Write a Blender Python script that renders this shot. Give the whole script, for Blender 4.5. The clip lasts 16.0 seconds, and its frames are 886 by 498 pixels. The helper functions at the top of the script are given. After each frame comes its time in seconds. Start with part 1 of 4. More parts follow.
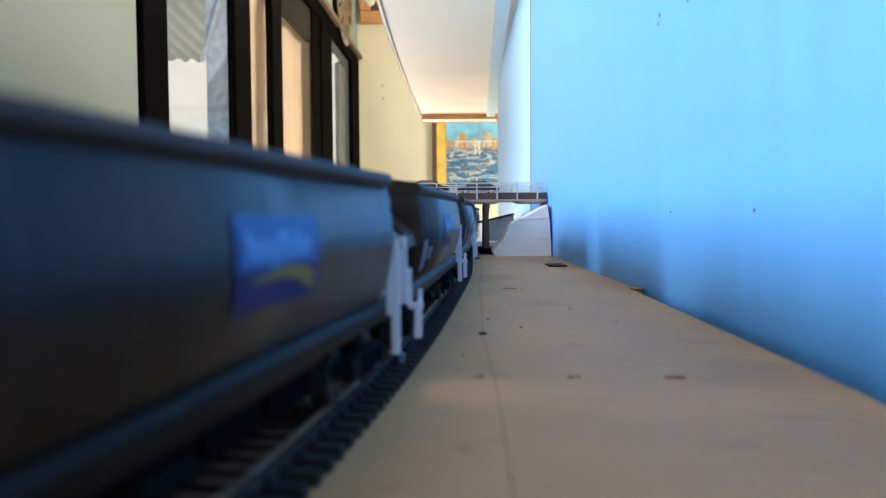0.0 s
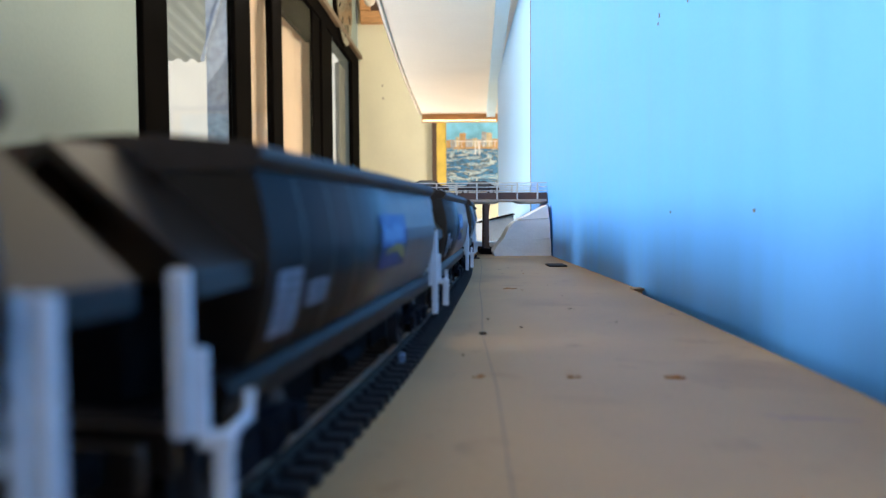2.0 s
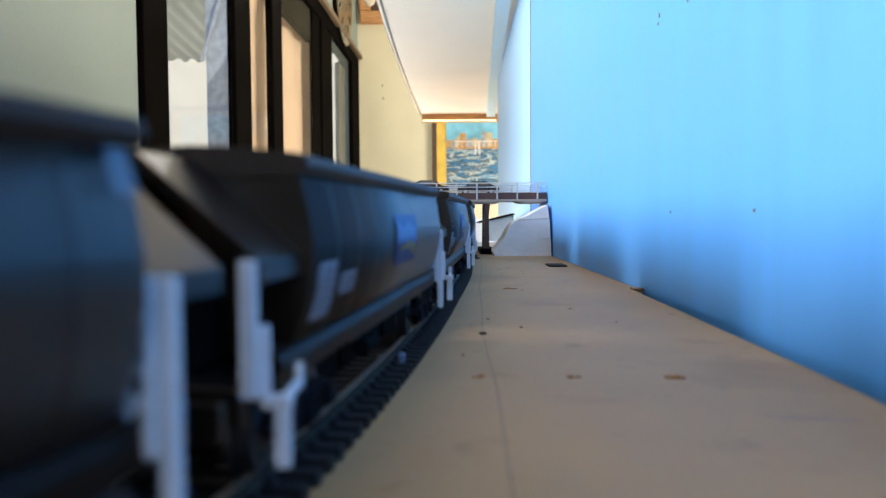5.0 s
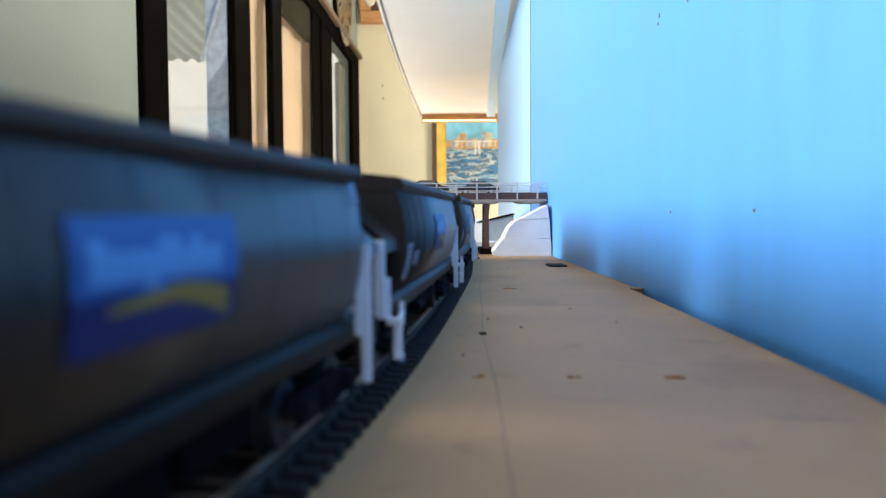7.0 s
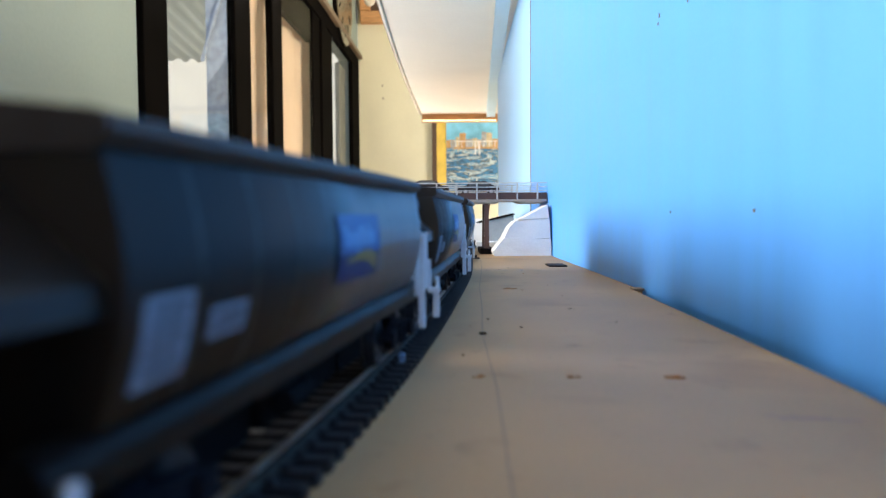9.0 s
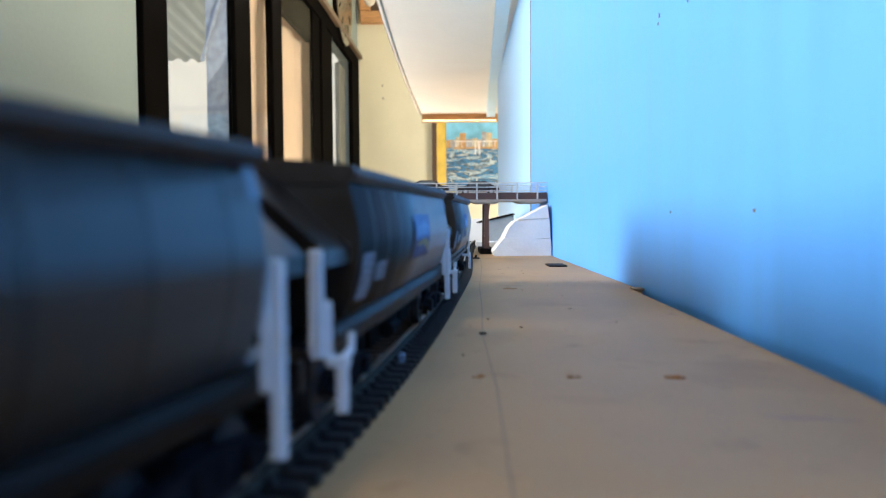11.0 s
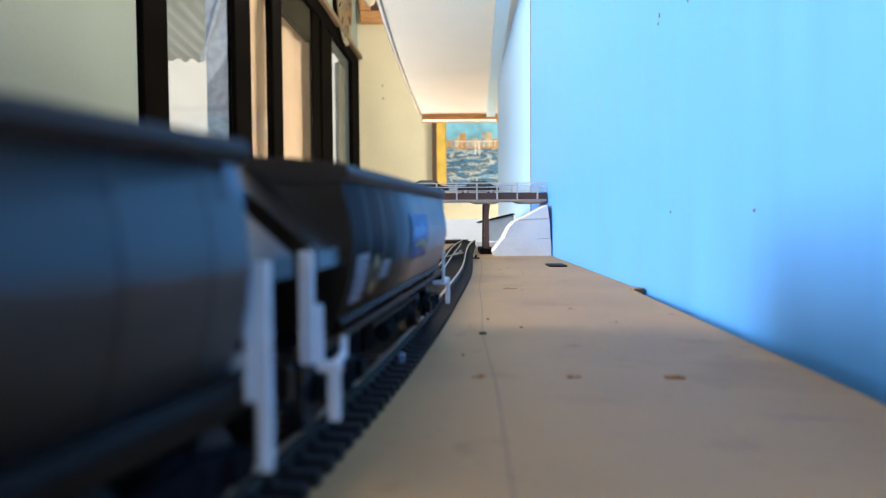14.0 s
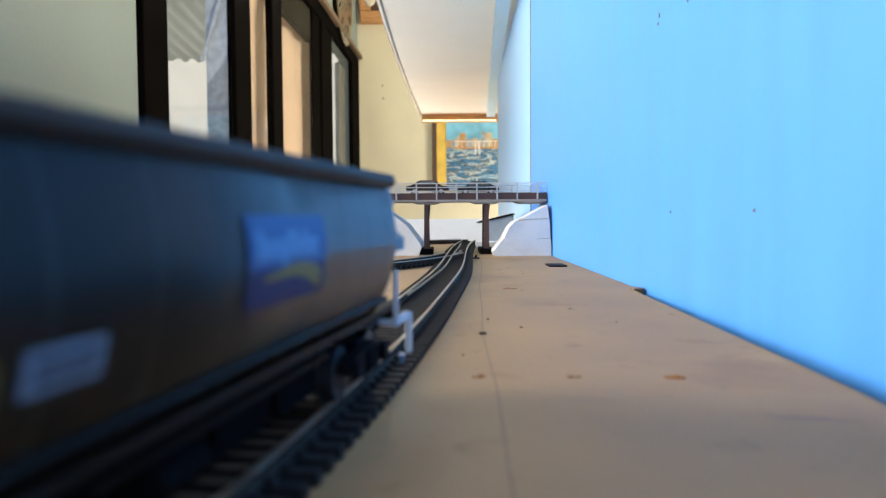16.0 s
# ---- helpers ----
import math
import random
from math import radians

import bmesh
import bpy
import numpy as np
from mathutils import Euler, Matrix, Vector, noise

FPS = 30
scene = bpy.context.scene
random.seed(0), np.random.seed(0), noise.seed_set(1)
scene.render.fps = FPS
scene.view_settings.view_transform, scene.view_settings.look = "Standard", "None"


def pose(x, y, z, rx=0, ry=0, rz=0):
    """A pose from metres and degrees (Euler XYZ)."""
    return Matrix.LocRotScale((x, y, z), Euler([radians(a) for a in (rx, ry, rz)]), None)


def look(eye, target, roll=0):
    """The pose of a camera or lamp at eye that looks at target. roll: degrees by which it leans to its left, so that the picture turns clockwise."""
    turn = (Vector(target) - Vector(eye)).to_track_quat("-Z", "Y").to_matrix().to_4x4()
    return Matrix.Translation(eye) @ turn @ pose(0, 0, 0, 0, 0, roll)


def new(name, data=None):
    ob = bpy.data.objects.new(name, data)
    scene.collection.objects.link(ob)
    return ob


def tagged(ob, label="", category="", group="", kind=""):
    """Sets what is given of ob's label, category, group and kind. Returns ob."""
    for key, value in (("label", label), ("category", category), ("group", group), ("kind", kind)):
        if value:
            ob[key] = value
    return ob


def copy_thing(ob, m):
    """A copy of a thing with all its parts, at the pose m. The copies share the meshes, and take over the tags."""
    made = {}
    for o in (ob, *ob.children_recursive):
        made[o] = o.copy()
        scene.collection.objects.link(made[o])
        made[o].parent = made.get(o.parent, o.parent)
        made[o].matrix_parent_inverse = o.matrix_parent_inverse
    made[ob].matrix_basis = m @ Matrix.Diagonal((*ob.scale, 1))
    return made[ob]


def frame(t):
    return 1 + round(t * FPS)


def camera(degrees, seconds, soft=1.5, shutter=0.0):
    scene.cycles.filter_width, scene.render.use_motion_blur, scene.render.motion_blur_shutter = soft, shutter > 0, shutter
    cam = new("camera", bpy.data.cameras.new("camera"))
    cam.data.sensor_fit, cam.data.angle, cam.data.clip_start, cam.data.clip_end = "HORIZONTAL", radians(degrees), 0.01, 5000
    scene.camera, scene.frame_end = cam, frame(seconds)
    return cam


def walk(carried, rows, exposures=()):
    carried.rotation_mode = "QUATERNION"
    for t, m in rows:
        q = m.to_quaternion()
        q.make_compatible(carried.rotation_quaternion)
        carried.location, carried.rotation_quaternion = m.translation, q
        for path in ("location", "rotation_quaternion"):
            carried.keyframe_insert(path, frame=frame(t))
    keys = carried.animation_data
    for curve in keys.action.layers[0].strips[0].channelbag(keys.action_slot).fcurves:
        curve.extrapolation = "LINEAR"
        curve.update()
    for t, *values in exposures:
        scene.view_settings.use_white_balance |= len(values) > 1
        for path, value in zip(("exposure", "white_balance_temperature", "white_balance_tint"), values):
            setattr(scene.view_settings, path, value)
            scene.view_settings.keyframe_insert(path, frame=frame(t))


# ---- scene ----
cam = camera(60.29, 16.0, soft=1.3, shutter=0.4)
EYE = pose(0, 0, 0.040, 90 - 2.587, 0, 0) @ pose(0, 0, 0, 0, 0, -0.4)
walk(cam, [(0.0, EYE), (16.0, EYE)], exposures=[(0.0, 1.0), (13.6, 1.0), (14.8, 0.86), (16.0, 0.83)])
cam.data.dof.use_dof = True
cam.data.dof.focus_distance = 0.58
cam.data.dof.aperture_fstop = 18.0

# ---- light ----
world = bpy.data.worlds.new("daylight")
scene.world = world
world.use_nodes = True
sky = world.node_tree.nodes.new("ShaderNodeTexSky")
sky.sky_type = "NISHITA"
sky.sun_disc = False
sky.sun_elevation = radians(50)
sky.sun_rotation = radians(121)
world.node_tree.links.new(sky.outputs[0], world.node_tree.nodes["Background"].inputs[0])
world.node_tree.nodes["Background"].inputs[1].default_value = 0.15
sun = new("sun", bpy.data.lights.new("sun", "SUN"))
sun.data.energy, sun.data.angle, sun.data.color = 3.0, radians(0.5), (1.0, 0.95, 0.86)
sun.matrix_world = look((5, -3, 7), (0, 0, 0))


def area_lamp(name, eye, target, w, h, energy, color):
    ob = new(name, bpy.data.lights.new(name, "AREA"))
    ob.data.shape, ob.data.size, ob.data.size_y = "RECTANGLE", w, h
    ob.data.energy, ob.data.color = energy, color
    ob.matrix_world = look(eye, target)
    return ob


area_lamp("window_light_side", (-1.33, 0.54, 0.38), (0.0, 0.60, 0.28), 0.62, 0.66, 19.6, (1.0, 0.96, 0.90))
# two added fill lamps out of view, behind and to the far side
area_lamp("fill_light_back", (-0.10, -1.95, 0.55), (0.0, 0.5, 0.30), 1.5, 1.1, 2.1, (1.0, 0.93, 0.84))
area_lamp("fill_light_far_side", (2.44, 2.6, 0.60), (0.0, 2.6, 0.5), 1.6, 1.2, 54.0, (1.0, 0.93, 0.82))
area_lamp("window_light_front", (-0.570, 2.72, 0.93), (0.10, 1.9, 0.30), 0.40, 0.10, 5.0, (1.0, 0.97, 0.92))
area_lamp("window_light_low", (-0.545, 3.20, -0.36), (0.30, 2.9, 0.10), 1.7, 0.50, 27.0, (1.0, 0.93, 0.82))


# ---- materials ----
def material(name, color, rough=0.6, metal=0.0, vary=0.12, scale=40.0, fine=600.0, bump=0.15, dist=0.0003,
             dark=None, stretch=(1, 1, 1), spec=0.5, coat=0.0, per_object=0.0, ior=1.5):
    """A surface with colour varied at two scales and fine relief."""
    m = bpy.data.materials.new(name)
    m.use_nodes = True
    nt = m.node_tree
    b = nt.nodes["Principled BSDF"]
    co = nt.nodes.new("ShaderNodeTexCoord")
    mp = nt.nodes.new("ShaderNodeMapping")
    mp.inputs["Scale"].default_value = stretch
    nt.links.new(co.outputs["Object"], mp.inputs[0])
    n1 = nt.nodes.new("ShaderNodeTexNoise")
    n1.inputs["Scale"].default_value, n1.inputs["Detail"].default_value = scale, 4.0
    n2 = nt.nodes.new("ShaderNodeTexNoise")
    n2.inputs["Scale"].default_value, n2.inputs["Detail"].default_value = fine, 3.0
    for n in (n1, n2):
        nt.links.new(mp.outputs[0], n.inputs["Vector"])
    mix = nt.nodes.new("ShaderNodeMix")
    mix.data_type = "RGBA"
    lo = dark or tuple(c * (1 - 2 * vary) for c in color)
    mix.inputs["A"].default_value = (*lo, 1)
    mix.inputs["B"].default_value = (*[min(1, c * (1 + vary)) for c in color], 1)
    add = nt.nodes.new("ShaderNodeMath")
    add.operation = "MULTIPLY_ADD"
    nt.links.new(n2.outputs[0], add.inputs[0])
    add.inputs[1].default_value = 0.45
    ramp = nt.nodes.new("ShaderNodeMapRange")
    ramp.inputs["From Min"].default_value, ramp.inputs["From Max"].default_value = 0.40, 0.85
    nt.links.new(n1.outputs[0], add.inputs[2])
    if per_object:
        info = nt.nodes.new("ShaderNodeObjectInfo")
        more = nt.nodes.new("ShaderNodeMath")
        more.operation = "MULTIPLY_ADD"
        more.inputs[1].default_value = per_object
        nt.links.new(info.outputs["Random"], more.inputs[0])
        nt.links.new(add.outputs[0], more.inputs[2])
        nt.links.new(more.outputs[0], ramp.inputs[0])
    else:
        nt.links.new(add.outputs[0], ramp.inputs[0])
    nt.links.new(ramp.outputs[0], mix.inputs["Factor"])
    nt.links.new(mix.outputs["Result"], b.inputs["Base Color"])
    rr = nt.nodes.new("ShaderNodeMapRange")
    rr.inputs["To Min"].default_value, rr.inputs["To Max"].default_value = rough * 0.85, min(1, rough * 1.15)
    nt.links.new(n1.outputs[0], rr.inputs[0])
    nt.links.new(rr.outputs[0], b.inputs["Roughness"])
    b.inputs["Metallic"].default_value = metal
    b.inputs["Specular IOR Level"].default_value = spec
    b.inputs["Coat Weight"].default_value = coat
    b.inputs["IOR"].default_value = ior
    bp = nt.nodes.new("ShaderNodeBump")
    bp.inputs["Strength"].default_value, bp.inputs["Distance"].default_value = bump, dist
    nt.links.new(n2.outputs[0], bp.inputs["Height"])
    nt.links.new(bp.outputs[0], b.inputs["Normal"])
    return m


def glow(name, color, strength):
    m = bpy.data.materials.new(name)
    m.use_nodes = True
    b = m.node_tree.nodes["Principled BSDF"]
    b.inputs["Base Color"].default_value = (*color, 1)
    b.inputs["Emission Color"].default_value = (*color, 1)
    b.inputs["Emission Strength"].default_value = strength
    return m


def glass(name, color=(1, 1, 1)):
    m = bpy.data.materials.new(name)
    m.use_nodes = True
    nt = m.node_tree
    out = nt.nodes["Material Output"]
    tr = nt.nodes.new("ShaderNodeBsdfTransparent")
    tr.inputs[0].default_value = (*color, 1)
    gl = nt.nodes.new("ShaderNodeBsdfGlossy")
    gl.inputs["Roughness"].default_value = 0.03
    mx = nt.nodes.new("ShaderNodeMixShader")
    mx.inputs[0].default_value = 0.05
    nt.links.new(tr.outputs[0], mx.inputs[1])
    nt.links.new(gl.outputs[0], mx.inputs[2])
    nt.links.new(mx.outputs[0], out.inputs["Surface"])
    return m


def cloth(name, color):
    m = material(name, color, rough=0.9, vary=0.06, scale=6, fine=500, bump=0.1)
    nt = m.node_tree
    b = nt.nodes["Principled BSDF"]
    tl = nt.nodes.new("ShaderNodeBsdfTranslucent")
    tl.inputs[0].default_value = (*color, 1)
    mx = nt.nodes.new("ShaderNodeMixShader")
    mx.inputs[0].default_value = 0.5
    nt.links.new(b.outputs[0], mx.inputs[1])
    nt.links.new(tl.outputs[0], mx.inputs[2])
    nt.links.new(mx.outputs[0], nt.nodes["Material Output"].inputs["Surface"])
    return m


def stains(m):
    """Darker blotches and purplish smears soaked into the board, at two sizes."""
    nt = m.node_tree
    b = nt.nodes["Principled BSDF"]
    src = b.inputs["Base Color"].links[0].from_socket
    co = nt.nodes.new("ShaderNodeTexCoord")
    for size, lo, hi, tint in ((17.0, 0.56, 0.74, (0.66, 0.62, 0.66, 1)), (62.0, 0.62, 0.74, (0.70, 0.62, 0.58, 1)), (230.0, 0.66, 0.76, (0.72, 0.66, 0.62, 1))):
        no = nt.nodes.new("ShaderNodeTexNoise")
        no.inputs["Scale"].default_value, no.inputs["Detail"].default_value, no.inputs["Distortion"].default_value = size, 5.0, 0.6
        nt.links.new(co.outputs["Object"], no.inputs["Vector"])
        mr = nt.nodes.new("ShaderNodeMapRange")
        mr.inputs["From Min"].default_value, mr.inputs["From Max"].default_value, mr.inputs["To Max"].default_value = lo, hi, 0.75
        nt.links.new(no.outputs[0], mr.inputs[0])
        mx = nt.nodes.new("ShaderNodeMix")
        mx.data_type, mx.blend_type = "RGBA", "MULTIPLY"
        mx.inputs["B"].default_value = tint
        nt.links.new(mr.outputs[0], mx.inputs["Factor"])
        nt.links.new(src, mx.inputs["A"])
        src = mx.outputs["Result"]
    nt.links.new(src, b.inputs["Base Color"])


M_BOARD = material("mdf_board", (0.420, 0.250, 0.113), 0.62, vary=0.11, scale=11, fine=1100, bump=0.12, dist=0.0001, spec=0.35)
stains(M_BOARD)
M_BLUE = material("sky_blue_paint", (0.090, 0.363, 0.952), 0.42, vary=0.045, scale=10, fine=900, bump=0.16, dist=0.00014, stretch=(6, 6, 0.7))
# paler sky blue: window light on the far panel put into its colour
M_BLUE_LIT = material("sky_blue_paint_lit", (0.31, 0.58, 0.92), 0.5, vary=0.03, scale=10, fine=900)
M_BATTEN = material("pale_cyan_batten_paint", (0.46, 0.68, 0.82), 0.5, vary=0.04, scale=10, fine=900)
M_EDGE = material("board_edge", (0.30, 0.20, 0.13), 0.8, vary=0.2, scale=50, fine=900)
M_CREAM = material("cream_wall_paint", (0.72, 0.685, 0.50), 0.7, vary=0.04, scale=3, fine=120, bump=0.2, dist=0.001)
M_SAGE = material("grey_green_wall_paint", (0.235, 0.285, 0.255), 0.8, vary=0.04, scale=3, fine=120)
M_WHITE = material("white_laminate", (0.88, 0.84, 0.76), 0.55, vary=0.03, scale=5, fine=200)
M_CEIL = material("ceiling_paint", (0.78, 0.76, 0.70), 0.85, vary=0.03, scale=2, fine=80)
M_FLOOR = material("floor_boards", (0.26, 0.16, 0.09), 0.5, vary=0.2, scale=3, fine=60, stretch=(6, 1, 1))
M_FRAME = material("dark_window_frame", (0.004, 0.0034, 0.003), 0.5, vary=0.2, scale=8, fine=300, spec=0.02, ior=1.08)
M_TIMBER = material("orange_pine", (0.52, 0.27, 0.11), 0.6, vary=0.22, scale=14, fine=160, stretch=(1, 8, 8))
M_TRIM = material("brown_timber_trim", (0.12, 0.078, 0.045), 0.5, vary=0.2, scale=14, fine=160, stretch=(1, 6, 6))
M_GLASS = glass("clear_glass", (0.97, 0.98, 0.97))
M_PEACH = cloth("peach_cloth", (0.82, 0.64, 0.47))
M_PATIO = material("rendered_cream_wall", (0.58, 0.53, 0.45), 0.9, vary=0.04, scale=4, fine=90)
M_ROOFING = cloth("weathered_roof_sheet", (0.60, 0.62, 0.57))
M_SPECKLE = material("speckled_blue_grey", (0.26, 0.30, 0.36), 0.5, vary=0.25, scale=25, fine=160)
M_BROWN = material("wagon_brown_paint", (0.0129, 0.0078, 0.0053), 0.30, vary=0.05, scale=60, fine=2500, bump=0.03, dist=0.00003, spec=0.5, ior=1.45)
M_SILL = material("wagon_sill_dark_brown", (0.011, 0.0066, 0.005), 0.42, vary=0.2, scale=200, fine=2500, spec=0.35, ior=1.20)
# rim brown lighter than the body: light on its top put into the colour
M_RIM = material("wagon_rim_lit_brown", (0.030, 0.021, 0.017), 0.50, vary=0.15, scale=200, fine=2500, bump=0.06, dist=0.00005, spec=0.18)
M_COAL = material("rough_dark_load", (0.018, 0.014, 0.012), 0.8, vary=0.35, scale=500, fine=2500, bump=0.6, dist=0.0004, spec=0.2)
M_BLACK = material("underframe_black", (0.006, 0.0055, 0.006), 0.6, vary=0.25, scale=300, fine=3000, spec=0.08, ior=1.12)
M_BOGIE = material("bogie_blue_grey_plastic", (0.010, 0.0095, 0.012), 0.5, vary=0.25, scale=300, fine=2500, spec=0.15, ior=1.12)
M_STEEL = material("nickel_silver_rail", (0.50, 0.46, 0.40), 0.35, metal=1.0, vary=0.15, scale=120, fine=1500)
M_RAILSIDE = material("tarnished_rail_side", (0.035, 0.028, 0.022), 0.6, vary=0.2, scale=200, fine=1500, spec=0.2, ior=1.2)
M_JOINER = material("pale_metal_joiner", (0.12, 0.17, 0.25), 0.4, metal=0.4, vary=0.2, scale=300)
M_WHEEL = material("dark_wheel_metal", (0.030, 0.030, 0.034), 0.5, metal=0.6, vary=0.2, scale=300)
M_SLEEPER = material("black_sleeper_plastic", (0.022, 0.019, 0.019), 0.6, vary=0.25, scale=300, fine=2000, spec=0.2, ior=1.3, per_object=0.2)
M_WPAINT = material("white_model_paint", (0.60, 0.625, 0.67), 0.5, vary=0.06, scale=200, fine=2500)
M_PLATE = material("white_plate_print", (0.2000, 0.2250, 0.2750), 0.5, vary=0.15, scale=250, fine=2500)
# pale blue of the corner highlight, as a plain colour
M_GUSSET_GLINT = material("gusset_painted_highlight", (0.10, 0.14, 0.19), 0.4, vary=0.1, scale=200, fine=2500)
M_LOGO = material("logo_blue_print", (0.0055, 0.0720, 0.2550), 0.45, vary=0.05, scale=200, fine=2500, spec=0.5)
M_LOGO2 = material("logo_navy_print", (0.006, 0.013, 0.085), 0.45, vary=0.05, scale=200, fine=2500, spec=0.2)
M_LETTER = material("logo_pale_bar_print", (0.105, 0.255, 0.500), 0.45, vary=0.05, scale=300, fine=2500)
M_YELLOW = material("logo_yellow_print", (0.2300, 0.1450, 0.0065), 0.45, vary=0.05, scale=200, fine=2500)
M_OCHRE = material("dull_yellow_print", (0.105, 0.066, 0.005), 0.5, vary=0.1, scale=200, fine=2500)
M_GIRDER = material("bridge_brown_plastic", (0.080, 0.036, 0.028), 0.5, vary=0.15, scale=80, fine=1500)
M_RAILING = material("bridge_grey_railing", (0.50, 0.50, 0.50), 0.5, vary=0.1, scale=120, fine=1500)
M_CONC = material("bridge_beige_stone", (0.34, 0.30, 0.26), 0.8, vary=0.15, scale=80, fine=1500)
M_CAR = material("dark_car_paint", (0.022, 0.010, 0.010), 0.3, vary=0.1, scale=80, spec=0.35)
M_TYRE = material("rubber", (0.012, 0.012, 0.012), 0.8, vary=0.1)
M_CARGLASS = material("car_window_tint", (0.10, 0.105, 0.115), 0.1, vary=0.05, spec=0.6)
M_FOAM = material("white_foam_block", (0.80, 0.785, 0.76), 0.85, vary=0.05, scale=40, fine=700, bump=0.3, dist=0.0006)
M_UPSTAND = material("white_card", (0.90, 0.90, 0.89), 0.6, vary=0.03, scale=8, fine=300)
M_SHED = material("grey_card", (0.34, 0.37, 0.40), 0.7, vary=0.08, scale=40, fine=700)
M_ROPE = material("silver_braid", (0.66, 0.61, 0.52), 0.45, metal=0.15, vary=0.2, scale=150, fine=900)
M_LED = glow("led_warm", (1.0, 0.80, 0.48), 2.4)
M_INK = material("pencil_grey", (0.20, 0.14, 0.10), 0.8, vary=0.2, scale=300)
M_SMEAR = material("purple_pencil_smear", (0.20, 0.12, 0.17), 0.8, vary=0.2, scale=300)
M_CRUMB = material("rust_brown_crumbs", (0.36, 0.14, 0.035), 0.9, vary=0.3, scale=400)
M_DARK = material("black_plate", (0.022, 0.018, 0.018), 0.8, vary=0.35, scale=200, spec=0.1)
M_DARKWOOD = material("dark_stained_wood", (0.075, 0.040, 0.022), 0.5, vary=0.2, scale=20, fine=200)
M_FACE = material("clock_face", (0.10, 0.085, 0.055), 0.25, vary=0.4, scale=9)
M_STILE = material("grey_painted_stile", (0.13, 0.13, 0.12), 0.6, vary=0.12, scale=10, fine=200)


# ---- helpers ----
def add_box(bm, lo, hi, bevel=0.0):
    r = bmesh.ops.create_cube(bm, size=1.0)
    c = [(a + b) / 2 for a, b in zip(lo, hi)]
    d = [b - a for a, b in zip(lo, hi)]
    for v in r["verts"]:
        v.co = Vector([c[i] + v.co[i] * d[i] for i in range(3)])
    if bevel:
        es = list({e for v in r["verts"] for e in v.link_edges})
        bmesh.ops.bevel(bm, geom=es, offset=bevel, segments=2, affect="EDGES", profile=0.5)
    return r


def add_rod(bm, a, b, r, n=8, r2=None):
    a, b = Vector(a), Vector(b)
    out = bmesh.ops.create_cone(bm, cap_ends=True, segments=n, radius1=r, radius2=r if r2 is None else r2, depth=(b - a).length)
    q = (b - a).to_track_quat("Z", "Y").to_matrix().to_4x4()
    bmesh.ops.transform(bm, matrix=Matrix.Translation((a + b) / 2) @ q, verts=out["verts"])


def add_prism(bm, outline, axis, lo, hi):
    """A closed outline in the plane across one axis, drawn out along that axis."""
    def at(p, k):
        c = list(p)
        c.insert(axis, k)
        return c
    va = [bm.verts.new(at(p, lo)) for p in outline]
    vb = [bm.verts.new(at(p, hi)) for p in outline]
    bm.faces.new(va)
    bm.faces.new(vb[::-1])
    n = len(outline)
    for i in range(n):
        bm.faces.new((va[i], vb[i], vb[(i + 1) % n], va[(i + 1) % n]))
    bmesh.ops.recalc_face_normals(bm, faces=bm.faces)


def mesh(name, bm, mat, smooth=False):
    me = bpy.data.meshes.new(name)
    bmesh.ops.recalc_face_normals(bm, faces=bm.faces)
    bm.to_mesh(me)
    bm.free()
    me.materials.append(mat)
    if smooth:
        me.polygons.foreach_set("use_smooth", [True] * len(me.polygons))
    return me


def part(name, bm, mat, parent=None, label="", smooth=False):
    ob = new(name, bm if isinstance(bm, bpy.types.Mesh) else mesh(name, bm, mat, smooth))
    if parent is not None:
        ob.parent = parent
    if label:
        ob["label"] = label
    return ob


def box_part(name, lo, hi, mat, parent=None, bevel=0.0, label=""):
    bm = bmesh.new()
    add_box(bm, lo, hi, bevel)
    return part(name, bm, mat, parent, label)


def setting(ob, label):
    return tagged(ob, label, kind="structure")


# ---- the track's centre line, camera side first ----
LOOP = [(-0.7145, 0.245), (-0.7145, 0.12), (-0.7145, 0.0), (-0.7145, -0.13)] + [(-0.4645 + 0.25 * math.cos(radians(a)), -0.254 + 0.25 * math.sin(radians(a))) for a in range(180, 320, 12)]
LINE = LOOP + [(-0.2620, -0.400), (-0.1900, -0.300), (-0.1275, -0.200), (-0.0841, -0.100), (-0.0680, -0.050), (-0.0548, 0.000), (-0.0481, 0.030), (-0.0421, 0.060), (-0.0368, 0.090), (-0.0321, 0.120), (-0.0266, 0.160), (-0.0217, 0.200), (-0.0165, 0.250), (-0.0119, 0.300), (-0.0069, 0.360), (-0.0020, 0.420), (0.0032, 0.485), (0.0072, 0.562), (0.0118, 0.680), (0.0150, 0.756), (0.0205, 0.864), (0.0260, 0.945), (0.0340, 1.037), (0.0420, 1.145), (0.0480, 1.296), (0.0500, 1.458), (0.0500, 1.728)]


